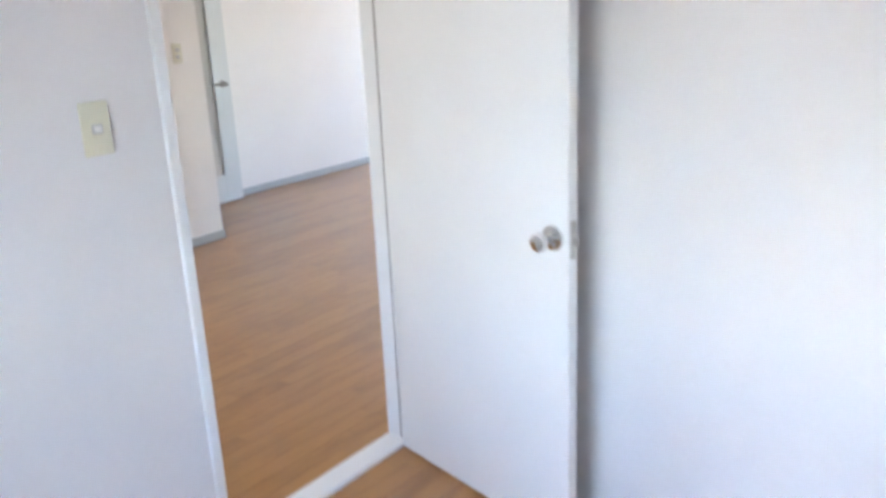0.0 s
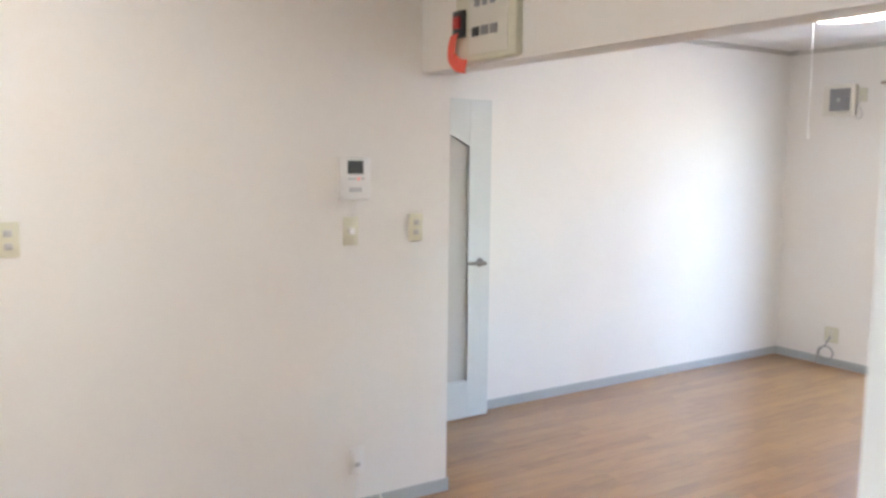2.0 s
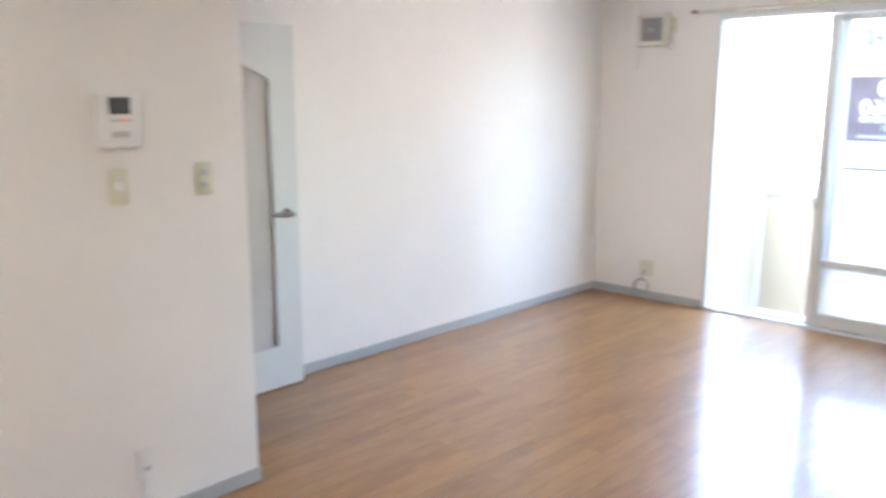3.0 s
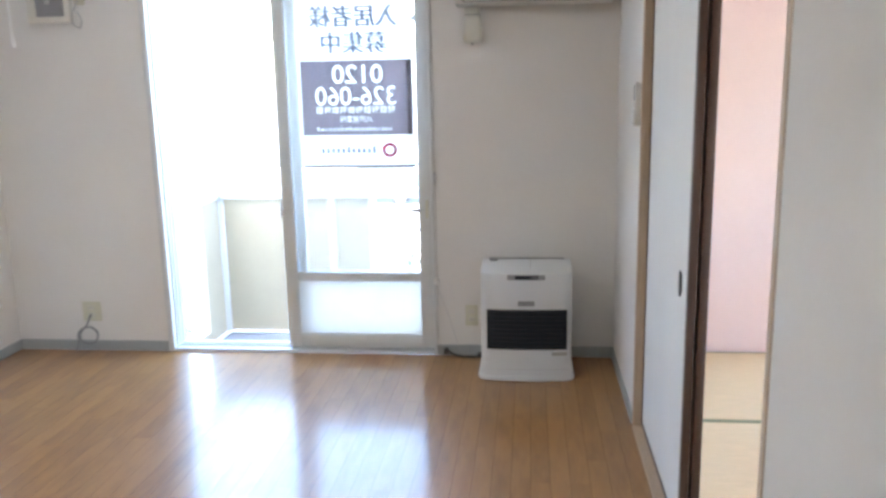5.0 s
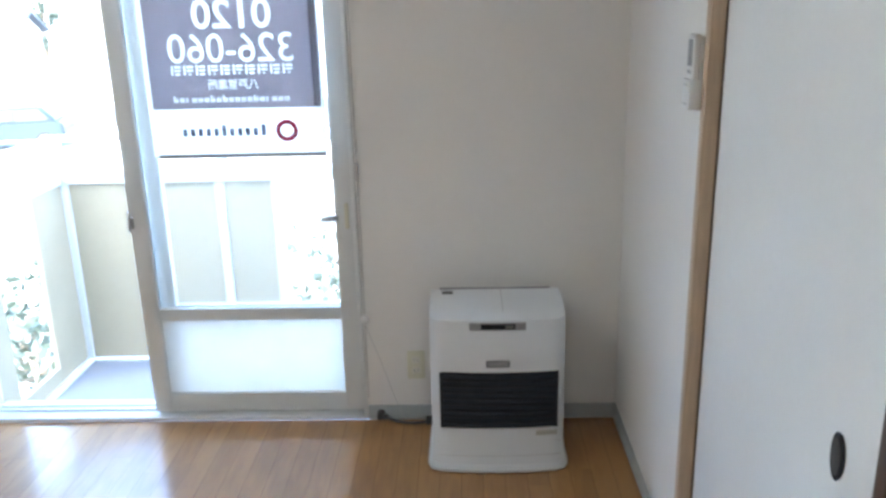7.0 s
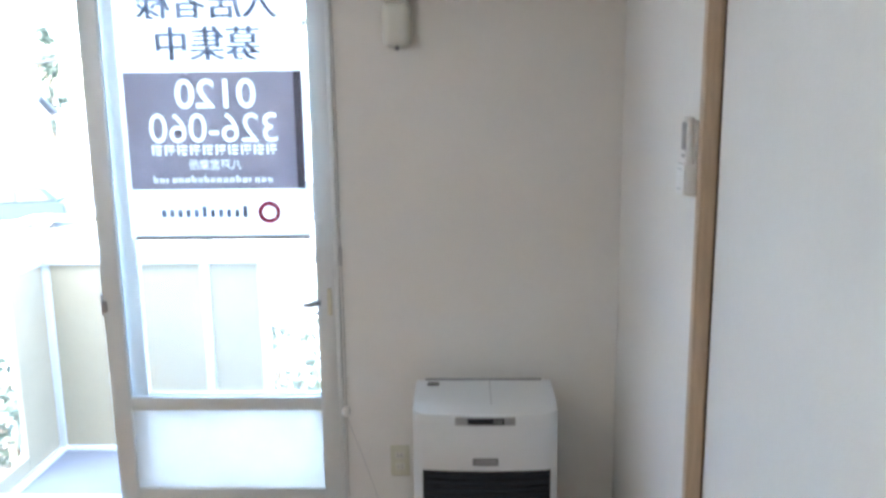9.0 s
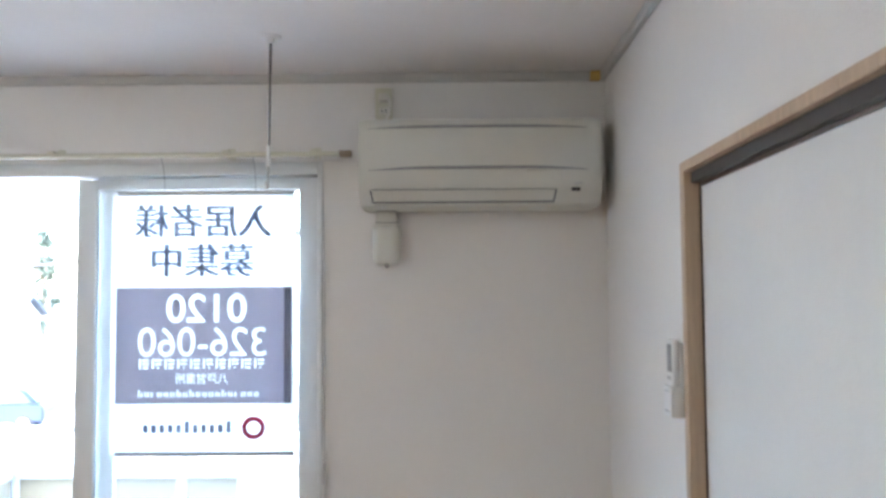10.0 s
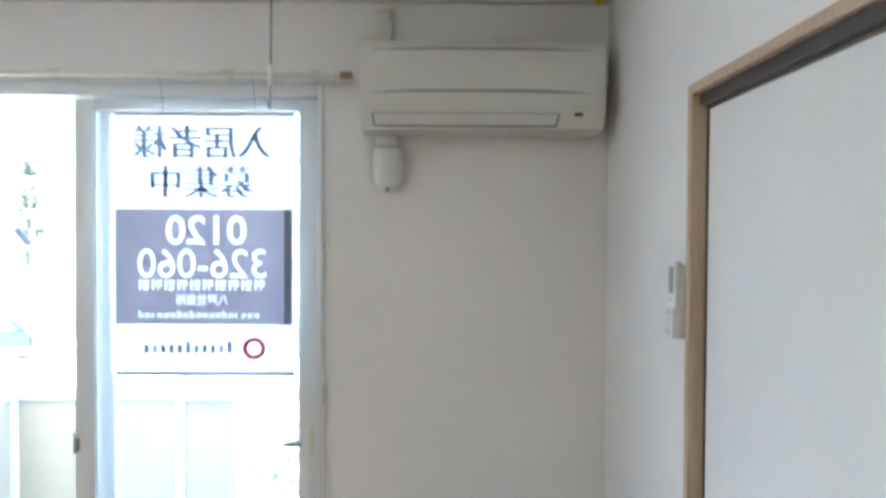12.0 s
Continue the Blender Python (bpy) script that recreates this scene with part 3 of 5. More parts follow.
# ---- sliding doors to the tatami room ----
bm = B()
box(bm, EX - 0.003, 0.142, FY1, FY1 + 0.0295, 0.0, FZ + 0.020, 0.003)
box(bm, EX - 0.003, 0.142, FY0 - 0.0295, FY0, 0.0, FZ + 0.020, 0.003)
box(bm, EX - 0.003, 0.142, FY0, FY1, FZ - 0.004, FZ + 0.020, 0.003)
structure("sliding_door_frame", bm, WOOD_LIGHT, "pale timber frame round the sliding doors", "door frame")
bm = B()
box(bm, 0.026, 0.130, FY0, FY1, FZ - 0.030, FZ - 0.0045)
structure("sliding_door_lintel", bm, LINTEL_DARK, "dark grooved lintel over the sliding doors", "lintel")
bm = B()
box(bm, EX - 0.008, 0.142, FY0, FY1, -0.01, 0.006, 0.002)
structure("sliding_door_sill", bm, WOOD_LIGHT, "pale timber sliding-door sill", "threshold")


def fusuma(x, y0, y1, pull):
    """A papered sliding door with a dark lacquered frame."""
    ob = thing("sliding_door", (x, y1, 0), "white papered sliding door with dark lacquered frame, slid open", "sliding door", "sliding doors of the tatami room")
    z0, z1 = 0.008, FZ - 0.027
    bm = B()
    box(bm, x - 0.010, x + 0.010, y0 + 0.030, y1 - 0.006, z0 + 0.016, z1 - 0.012)
    part("panel", bm, FUSUMA, ob, smooth=False)
    for a0, a1 in ((y0, y0 + 0.030), (y1 - 0.006, y1)):
        bm = B()
        box(bm, x - 0.014, x + 0.014, a0, a1, z0, z1, 0.003)
        part("stile", bm, WOOD_DARK, ob)
    for a0, a1 in ((z0, z0 + 0.016), (z1 - 0.012, z1)):
        bm = B()
        box(bm, x - 0.013, x + 0.013, y0 + 0.030, y1 - 0.006, a0, a1, 0.002)
        part("rail", bm, WOOD_DARK, ob)
    bm = B()
    m = Matrix.LocRotScale((x - 0.0115, pull, 0.858), Euler((0, radians(90), 0)), (0.045, 0.024, 1))
    bmesh.ops.create_cone(bm, cap_ends=True, segments=32, radius1=1, radius2=0.92, depth=0.005, matrix=m)
    p = part("pull", bm, BLACK, ob, "black oval finger pull")
    bm = B()
    m = Matrix.LocRotScale((x - 0.0146, pull, 0.858), Euler((0, radians(90), 0)), (0.035, 0.017, 1))
    bmesh.ops.create_cone(bm, cap_ends=True, segments=32, radius1=1, radius2=1, depth=0.002, matrix=m)
    part("pull_cup", bm, DARK, p)
    return ob


fusuma(0.057, -1.873, FY1, -1.722)
fusuma(0.091, -1.882, FY1, -1.73)

# ---- tatami floor ----
bm = B()
box(bm, 0.143, TAT_E, TAT_S, TAT_N, -0.14, -0.050)
tatami_floor = structure("floor_tatami", bm, SUBFLOOR, "tatami floor laid in rows", "floor")
rows = [(-0.865, TAT_N - 0.004), (-1.835, -0.869), (TAT_S + 0.004, -1.839)]
for k, (y0, y1) in enumerate(rows):
    cut = [0.144, 1.92, TAT_E - 0.004] if k % 2 == 0 else [0.144, 1.05, TAT_E - 0.004]
    for x0, x1 in zip(cut, cut[1:]):
        bm = B()
        box(bm, x0 + 0.001, x1 - 0.001, y0 + 0.014, y1 - 0.014, -0.049, 0.004, 0.004, 1)
        mat_ob = part("tatami_mat", bm, TATAMI, tatami_floor, "woven straw tatami mat", smooth=False)
        for a0, a1 in ((y0, y0 + 0.014), (y1 - 0.014, y1)):
            bm = B()
            box(bm, x0 + 0.001, x1 - 0.001, a0, a1, -0.049, 0.005, 0.003, 1)
            part("border", bm, TATAMI_EDGE, mat_ob, "olive cloth border", smooth=False)

# ---- sign hanging in the window ----
SX0, SX1, SZ0, SZ1, SY = -1.705, -1.072, 1.083, 1.985, -0.030


def text_mesh(words, height, centre, z, y, bold=0.0):
    """Lettering that reads from outside, so it shows mirrored in the room."""
    cu = bpy.data.curves.new("words", "FONT")
    cu.body, cu.size, cu.align_x, cu.align_y = words, 1.0, "CENTER", "CENTER"
    cu.offset = bold
    ob = new("words", cu)
    bpy.context.view_layer.update()
    me = bpy.data.meshes.new_from_object(ob.evaluated_get(bpy.context.evaluated_depsgraph_get()))
    bpy.data.objects.remove(ob)
    bpy.data.curves.remove(cu)
    bm = B()
    bm.from_mesh(me)
    bpy.data.meshes.remove(me)
    xs, ys = [v.co.x for v in bm.verts], [v.co.y for v in bm.verts]
    k = height / (max(ys) - min(ys))
    mx, my = (max(xs) + min(xs)) / 2, (max(ys) + min(ys)) / 2
    for v in bm.verts:
        v.co = Vector((centre - k * (v.co.x - mx), y, z + k * (v.co.y - my)))
    return bm


def widen(bm, width):
    """Stretch lettering to a width, round its middle."""
    xs = [v.co.x for v in bm.verts]
    c, k = (max(xs) + min(xs)) / 2, width / (max(xs) - min(xs))
    for v in bm.verts:
        v.co.x = c + (v.co.x - c) * k
    return bm


sign = thing("hanging_sign", (-1.39, SY, SZ0), "white cloth vacancy sign hung in the window, printed side outwards", "sign")
bm = B()
bmesh.ops.create_grid(bm, x_segments=14, y_segments=20, size=0.5, matrix=Matrix.LocRotScale(((SX0 + SX1) / 2, SY, (SZ0 + SZ1) / 2), Euler((radians(90), 0, 0)), (SX1 - SX0, SZ1 - SZ0, 1)))
for v in bm.verts:
    v.co.y += 0.003 * math.sin(v.co.x * 9 + 1) * math.sin((v.co.z - SZ0) * 3.2)
part("cloth", bm, CLOTH, sign)
for z, name in ((SZ1 - 0.004, "top_bar"), (SZ0 + 0.004, "bottom_bar")):
    bm = B()
    box(bm, SX0 + 0.02, SX1, SY - 0.009, SY + 0.009, z - 0.007, z + 0.007, 0.003)
    part(name, bm, GREY if name == "bottom_bar" else GREY_LIGHT, sign, "grey plastic bar")
LY = SY - 0.0055
# brown band, with openings where the white lettering shows
BZ0, BZ1, BX0, BX1 = 1.258, 1.655, -1.686, -1.080
digits = [widen(text_mesh("0120", 0.098, -1.375, 1.583, LY, 0.012), 0.275), widen(text_mesh("326-060", 0.098, -1.389, 1.468, LY), 0.440)]
digits.append(widen(text_mesh("八戸営業所", 0.036, -1.39, 1.343, LY), 0.18))
bm = B()


def outline(points):
    vs = [bm.verts.new(p) for p in points]
    for p, q in zip(vs, vs[1:] + vs[:1]):
        bm.edges.new((p, q))


outline([(BX0, LY, BZ0), (BX1, LY, BZ0), (BX1, LY, BZ1), (BX0, LY, BZ1)])
for word in digits:
    bmesh.ops.remove_doubles(word, verts=list(word.verts), dist=0.00002)
    copies = {}
    for ed in word.edges:
        if len(ed.link_faces) == 1:
            for v in ed.verts:
                if v not in copies:
                    copies[v] = bm.verts.new(v.co)
            bm.edges.new([copies[v] for v in ed.verts])
    word.free()


def bar(x0, x1, z0, z1):
    outline([(x0, LY, z0), (x1, LY, z0), (x1, LY, z1), (x0, LY, z1)])


# ten dense marks, then a row of thin ones, as plain bars
for k in range(10):
    x, u = -1.389 - 0.22 + k * 0.044, 0.044
    bar(x + 0.10 * u, x + 0.24 * u, 1.377, 1.411)
    bar(x + 0.34 * u, x + 0.86 * u, 1.402, 1.409)
    bar(x + 0.34 * u, x + 0.86 * u, 1.390, 1.396)
    bar(x + (0.52 if k % 2 else 0.40) * u, x + (0.64 if k % 2 else 0.80) * u, 1.377, 1.384)
for k in range(19):
    x, u = -1.40 - 0.21 + k * 0.0221, 0.0221
    bar(x + 0.16 * u, x + 0.38 * u, 1.281, 1.297 if k not in (0, 6, 8, 13) else 1.305)
    if k not in (2, 15):
        bar(x + 0.58 * u, x + 0.80 * u, 1.281, 1.297)
bmesh.ops.triangle_fill(bm, use_beauty=True, use_dissolve=False, edges=list(bm.edges), normal=(0, -1, 0))
todo, islands = set(bm.faces), []
while todo:
    group, front = set(), [todo.pop()]
    while front:
        face = front.pop()
        group.add(face)
        near = {g for ed in face.edges for g in ed.link_faces} & todo
        todo -= near
        front += near
    islands.append(group)
islands.sort(key=len)
for group in islands[:-1]:
    inside = B()
    for face in group:
        inside.faces.new([inside.verts.new(v.co) for v in face.verts])
    part("counter", inside, PRINT_DARK, sign, smooth=False)
bmesh.ops.delete(bm, geom=[face for group in islands[:-1] for face in group], context="FACES")
part("brown_band", bm, PRINT_DARK, sign, "brown printed band", smooth=False)
# a darker strip laid over the band along its right edge
bm = B()
box(bm, BX1 - 0.027, BX1 - 0.001, LY - 0.0025, LY - 0.0015, BZ0 + 0.001, BZ1 - 0.001)
part("edge_strip", bm, PRINT_EDGE, sign, "darker strip down one side of the band", smooth=False)
for words, h, w, c, z in (("入居者様", 0.112, 0.470, -1.388, 1.885), ("募集中", 0.112, 0.350, -1.388, 1.748)):
    bm = B()
    for k in range(3):
        layer = widen(text_mesh(words, h, c + (k - 1) * 0.0035, z, LY - 0.0004 * k), w)
        me = bpy.data.meshes.new("layer")
        layer.to_mesh(me)
        layer.free()
        bm.from_mesh(me)
        bpy.data.meshes.remove(me)
    part("lettering", bm, PRINT_NAVY, sign, "dark navy lettering", smooth=False)
for k in range(11):
    bm = B()
    x = -1.435 - 0.145 + k * 0.0285
    box(bm, x - 0.0075, x + 0.0075, LY - 0.001, LY, 1.160, 1.187 if k not in (5, 10) else 1.199)
    part("print_bar", bm, PRINT_NAVY, sign, smooth=False)
bm = B()
ring = [(-1.210 + 0.032 * math.cos(k * math.tau / 28), 1.176 + 0.031 * math.sin(k * math.tau / 28)) for k in range(28)]
pts = [(x, LY - 0.002, z) for x, z in ring]
tube(bm, pts + [pts[0]], 0.008, 8)
for v in bm.verts:
    v.co.y = LY - 0.002 + (v.co.y - LY + 0.002) * 0.1
part("ring_mark", bm, PRINT_RED, sign, "red printed ring")
for x in (-1.525, -1.21):
    bm = B()
    tube(bm, curve_points([(x, -0.075, 2.11), (x + 0.004, -0.05, 2.05), (x + 0.002, SY, SZ1 - 0.004)]), 0.0012, 6)
    part("cord", bm, GREY, sign)

# ---- curtain rail ----
rail = thing("curtain_rail", (-1.8, -0.05, 2.1), "beige curtain rail over the balcony window", "curtain rail")
bm = B()
box(bm, -2.72, -0.90, -0.092, -0.068, 2.098, 2.113, 0.003)
part("track", bm, PLATE, rail)
for x in (-2.72, -0.89):
    bm = B()
    box(bm, x - 0.022, x + 0.022, -0.096, -0.064, 2.094, 2.117, 0.005)
    part("end_cap", bm, material("brown_cap", (0.30, 0.22, 0.15), 0.5), rail, "brown end cap")
for x in (-2.5, -1.9, -1.3, -1.0):
    bm = B()
    box(bm, x - 0.012, x + 0.012, -0.085, -0.0005, 2.112, 2.122, 0.002)
    box(bm, x - 0.014, x + 0.014, -0.004, -0.0005, 2.100, 2.140, 0.001)
    part("bracket", bm, PLATE, rail)
for k in range(14):
    bm = B()
    x = -1.10 + k * 0.0145
    box(bm, x - 0.004, x + 0.004, -0.085, -0.075, 2.082, 2.099, 0.002, 1)
    part("runner", bm, PLASTIC_WHITE, rail)

# ---- ceiling hanger for a drying pole ----
hanger = thing("ceiling_hanger", (-1.068, -0.435, CEIL), "white rod with an end loop hanging from the ceiling", "drying-pole hanger")
bm = B()
rod(bm, (-1.068, -0.435, CEIL), (-1.068, -0.435, CEIL - 0.008), 0.034, 0.030, 32)
rod(bm, (-1.068, -0.435, CEIL - 0.008), (-1.068, -0.435, CEIL - 0.022), 0.012, 0.009, 16)
part("ceiling_plate", bm, PLASTIC_WHITE, hanger)
bm = B()
rod(bm, (-1.068, -0.435, CEIL - 0.02), (-1.072, -0.435, 2.065), 0.0040, sides=12)
part("rod", bm, STEEL_DARK, hanger, "thin dull metal rod")
bm = B()
rod(bm, (-1.072, -0.435, 2.070), (-1.073, -0.435, 2.008), 0.0062, sides=16)
part("sleeve", bm, PLASTIC_WHITE, hanger, "short white sleeve")
bm = B()
tube(bm, curve_points([(-1.073, -0.435, 2.01), (-1.073, -0.435, 1.975), (-1.073, -0.437, 1.952), (-1.073, -0.448, 1.940), (-1.073, -0.461, 1.946), (-1.073, -0.464, 1.960)]), 0.0032)
part("hook", bm, STEEL, hanger, "small steel hook")

# ---- air conditioner ----
ac = thing("air_conditioner", (-0.44, 0, 2.05), "aged white wall-mounted air conditioner with a closed louver", "air conditioner")
AX0, AX1, AZ0, AZ1 = -0.832, -0.040, 1.912, 2.206
profile = [(-0.001, AZ1), (-0.150, AZ1), (-0.186, AZ1 - 0.010), (-0.200, AZ1 - 0.036), (-0.208, AZ1 - 0.10), (-0.208, AZ1 - 0.168), (-0.202, AZ1 - 0.205), (-0.188, AZ0 + 0.040), (-0.160, AZ0 + 0.006), (-0.130, AZ0), (-0.001, AZ0)]
bm = B()
prism(bm, profile, "x", AX0 + 0.012, AX1 - 0.012)
part("body", bm, AC_SHELL, ac)
for x0, x1 in ((AX0, AX0 + 0.0125), (AX1 - 0.0125, AX1)):
    bm = B()
    inner_side = [(y * (0.97 if y < -0.05 else 1), 2.06 + (z - 2.06) * 0.985) for y, z in profile]
    prism(bm, inner_side, "x", x0, x1)
    part("end_cap", bm, AC_SHELL, ac)
# grooves are not cut: dark grey tubes carry their shade
for z, sag in ((AZ1 - 0.034, 0.007), (AZ1 - 0.170, 0.009)):
    bm = B()
    pts = []
    for k in range(25):
        s = k / 24
        pts.append((AX0 + 0.03 + s * (AX1 - AX0 - 0.075), (-0.2005 if sag < 0.008 else -0.2085), z - sag * (abs(2 * s - 1) ** 3)))
    tube(bm, pts, 0.0046, 6)
    for i, v in enumerate(bm.verts):
        c, s = Vector(pts[i // 6]), (i // 6) / 24
        v.co = c + (v.co - c) * min(1.0, 0.15 + 5 * s * (1 - s))
    part("groove", bm, GREY, ac, "dark line with tapering ends, for a shaded groove")
bm = B()
lz0, lz1 = AZ0 + 0.014, AZ0 + 0.052
prism(bm, [(-0.1995, lz1), (-0.196, lz1 - 0.004), (-0.180, lz0 + 0.002), (-0.176, lz0)], "x", AX0 + 0.046, AX1 - 0.158)
louver = part("louver", bm, AC_SHELL, ac)
# dark tubes colour in the shade of the gap beside the louver
bm = B()
lx0, lx1 = AX0 + 0.044, AX1 - 0.156
tube(bm, [(lx0 - 0.006, -0.1985, lz1), (lx0, -0.184, lz0 + 0.004), (lx0 + 0.002, -0.1775, lz0)], 0.0026, 6)
tube(bm, [(lx1 + 0.006, -0.1985, lz1), (lx1, -0.184, lz0 + 0.004), (lx1 - 0.002, -0.1775, lz0)], 0.0026, 6)
tube(bm, [(lx0, -0.178, lz0), (lx1, -0.178, lz0)], 0.0032, 6)
tube(bm, [(lx0, -0.1995, lz1 + 0.001), (lx1, -0.1995, lz1 + 0.001)], 0.0012, 6)
part("louver_gap_shade", bm, GREY_DARK, ac, "dark line for the shade in the gap round the louver")
bm = B()
box(bm, AX1 - 0.100, AX1 - 0.072, -0.200, -0.190, AZ0 + 0.046, AZ0 + 0.056, 0.002)
part("receiver", bm, DARK, ac, "dark signal window")
bm = B()
box(bm, AX1 - 0.090, AX1 - 0.066, -0.203, -0.195, AZ0 + 0.069, AZ0 + 0.073, 0.001)
part("mark_bar", bm, GREY_LIGHT, ac)
# duct cover under it
duct = thing("duct_cover", (-0.75, 0, 1.73), "ivory plastic pipe cover under the air conditioner", "pipe cover")
bm = B()
box(bm, -0.802, -0.704, -0.068, -0.0005, 1.724, 1.874, 0.031, 5)
part("cover", bm, AC_SHELL, duct)
bm = B()
box(bm, -0.791, -0.715, -0.062, -0.0005, 1.860, 1.912, 0.010, 3)
part("collar", bm, AC_SHELL, duct)
bm = B()
tube(bm, [(-0.793, -0.060, 1.873), (-0.770, -0.0665, 1.870), (-0.736, -0.0665, 1.870), (-0.713, -0.060, 1.873)], 0.0018, 6)
part("joint_line", bm, GREY, duct, "grey joint below the collar")
bm = B()
ball(bm, (-0.753, -0.050, 1.724), 0.008)
part("screw", bm, GREY, duct, "grey screw head")


# ---- wall plates ----
def plate(name, centre, normal, label, category, kind, group="", half=0.035):
    """A cream wall plate, 120 mm high; normal 'x', '-x' or '-y' is the way it faces."""
    ob = thing(name, centre, label, category, group)
    ob.rotation_euler.z = {"-y": 0, "x": radians(90), "-x": radians(-90)}[normal]

    def add(pname, bm, mat, plabel=""):
        o = mesh_object(pname, bm, mat, True)
        o.parent = ob
        return tagged(o, plabel)

    bm = B()
    box(bm, -half, half, -0.008, -0.0005, -0.06, 0.06, 0.004)
    add("cover", bm, PLATE if kind != "white" else PLASTIC_WHITE)
    if kind in ("switch", "double", "dial"):
        for z in ((0,) if kind != "double" else (-0.022, 0.022)):
            bm = B()
            if kind == "dial":
                rod(bm, (0, -0.006, 0.0), (0, -0.022, 0.0), 0.016, 0.014, 24)
            else:
                box(bm, -0.013, 0.013, -0.0125, -0.007, z - 0.011, z + 0.011, 0.003)
            add("rocker" if kind != "dial" else "dial", bm, PLASTIC_WHITE if kind == "dial" else GREY_LIGHT)
            if kind == "switch":
                bm = B()
                box(bm, -0.009, 0.009, -0.0142, -0.0124, z - 0.006, z + 0.006, 0.001)
                add("rocker_face", bm, PLASTIC_WHITE)
    elif kind == "white":
        bm = B()
        box(bm, -0.022, 0.022, -0.0125, -0.0075, -0.036, 0.036, 0.004)
        add("jack_cover", bm, PLASTIC_WHITE)
        bm = B()
        box(bm, -0.012, 0.012, -0.0145, -0.0120, -0.026, -0.008, 0.002)
        add("jack", bm, GREY_LIGHT)
    else:
        for z in (-0.022, 0.022):
            bm = B()
            box(bm, -0.017, 0.017, -0.0105, -0.0075, z - 0.013, z + 0.013, 0.003)
            add("socket", bm, PLASTIC)
            for x in (-0.007, 0.007):
                bm = B()
                box(bm, x - 0.0012, x + 0.0012, -0.0112, -0.010, z - 0.006, z + 0.006)
                add("slot", bm, DARK)
    return ob


plate("light_switch", (D1, -6.127, 1.263), "x", "cream switch plate beside the bedroom door", "light switch", "switch")
plate("light_switch", (STUB, -3.972, 1.246), "x", "cream plate with two rocker switches", "light switch", "double")
plate("dimmer_switch", (STUB, -4.290, 1.241), "x", "cream plate with a white round dial, under the intercom", "light switch", "dial")
plate("wall_switch", (STUB, -5.565, 1.262), "x", "cream switch plate on the kitchen partition", "light switch", "double")
plate("power_outlet", (STUB, -4.263, 0.238), "x", "white outlet plate low on the intercom wall", "outlet", "white")
plate("power_outlet", (-0.779, 0, 0.236), "-y", "cream double outlet beside the heater", "outlet", "outlet")
plate("power_outlet", (-3.041, 0, 0.238), "-y", "cream outlet low on the wall with a looped cable", "outlet", "outlet", half=0.058)
plate("power_outlet", (-0.765, 0, 2.290), "-y", "cream outlet above the air conditioner", "outlet", "outlet", half=0.030)
bm = B()
box(bm, -0.782, -0.750, -0.036, -0.0115, 2.296, 2.326, 0.005)
tube(bm, curve_points([(-0.752, -0.030, 2.310), (-0.742, -0.038, 2.298), (-0.740, -0.042, 2.272), (-0.746, -0.040, 2.245), (-0.760, -0.036, 2.228), (-0.772, -0.034, 2.204)]), 0.0050)
cable = mesh_object("power_cable", bm, PLASTIC, True)
tagged(cable, "ivory plug and cable from the outlet to the air conditioner", "cable")


def loop_cable(name, pts, r, mat, label):
    bm = B()
    tube(bm, curve_points(pts), r)
    return tagged(mesh_object(name, bm, mat, True), label, "cable")


loop_cable("antenna_cable", [(-3.045, -0.014, 0.225), (-3.048, -0.035, 0.20), (-3.065, -0.04, 0.16), (-3.10, -0.038, 0.125), (-3.115, -0.036, 0.085), (-3.085, -0.034, 0.05), (-3.03, -0.032, 0.055), (-3.005, -0.03, 0.10), (-3.03, -0.03, 0.14), (-3.08, -0.032, 0.145), (-3.12, -0.04, 0.115), (-3.122, -0.045, 0.06), (-3.13, -0.06, 0.012)], 0.0055, GREY, "dark grey cable looped below the outlet")
loop_cable("telephone_cable", [(STUB + 0.012, -4.263, 0.19), (STUB + 0.03, -4.275, 0.12), (STUB + 0.03, -4.29, 0.07), (STUB + 0.05, -4.28, 0.03), (STUB + 0.06, -4.22, 0.012), (STUB + 0.05, -4.16, 0.03), (STUB + 0.03, -4.165, 0.075), (STUB + 0.05, -4.15, 0.03), (STUB + 0.08, -4.13, 0.010)], 0.0035, PLASTIC_WHITE, "white cable hanging from the outlet to the floor")

# intercom
ic = thing("intercom", (STUB, -4.28, 1.455), "white wall intercom with a small grey screen and lit red key", "intercom")
bm = B()
box(bm, STUB + 0.0005, STUB + 0.028, -4.352, -4.206, 1.372, 1.548, 0.006)
part("case", bm, PLASTIC_WHITE, ic)
bm = B()
box(bm, STUB + 0.0275, STUB + 0.0295, -4.316, -4.243, 1.480, 1.535, 0.001)
part("screen", bm, SCREEN, ic, "dark grey screen")
for k in range(4):
    bm = B()
    box(bm, STUB + 0.0275, STUB + 0.030, -4.312 + k * 0.020, -4.298 + k * 0.020, 1.456, 1.464, 0.001)
    part("button", bm, LED if k == 2 else GREY_LIGHT, ic, "lit red key" if k == 2 else "")
bm = B()
box(bm, STUB + 0.0275, STUB + 0.0295, -4.31, -4.25, 1.405, 1.425, 0.002)
part("speaker_grille", bm, GREY_LIGHT, ic)
bm = B()
tube(bm, curve_points([(STUB + 0.006, -4.283, 1.374), (STUB + 0.010, -4.279, 1.34), (STUB + 0.006, -4.285, 1.302)]), 0.0022)
part("lead", bm, PLASTIC_WHITE, ic)

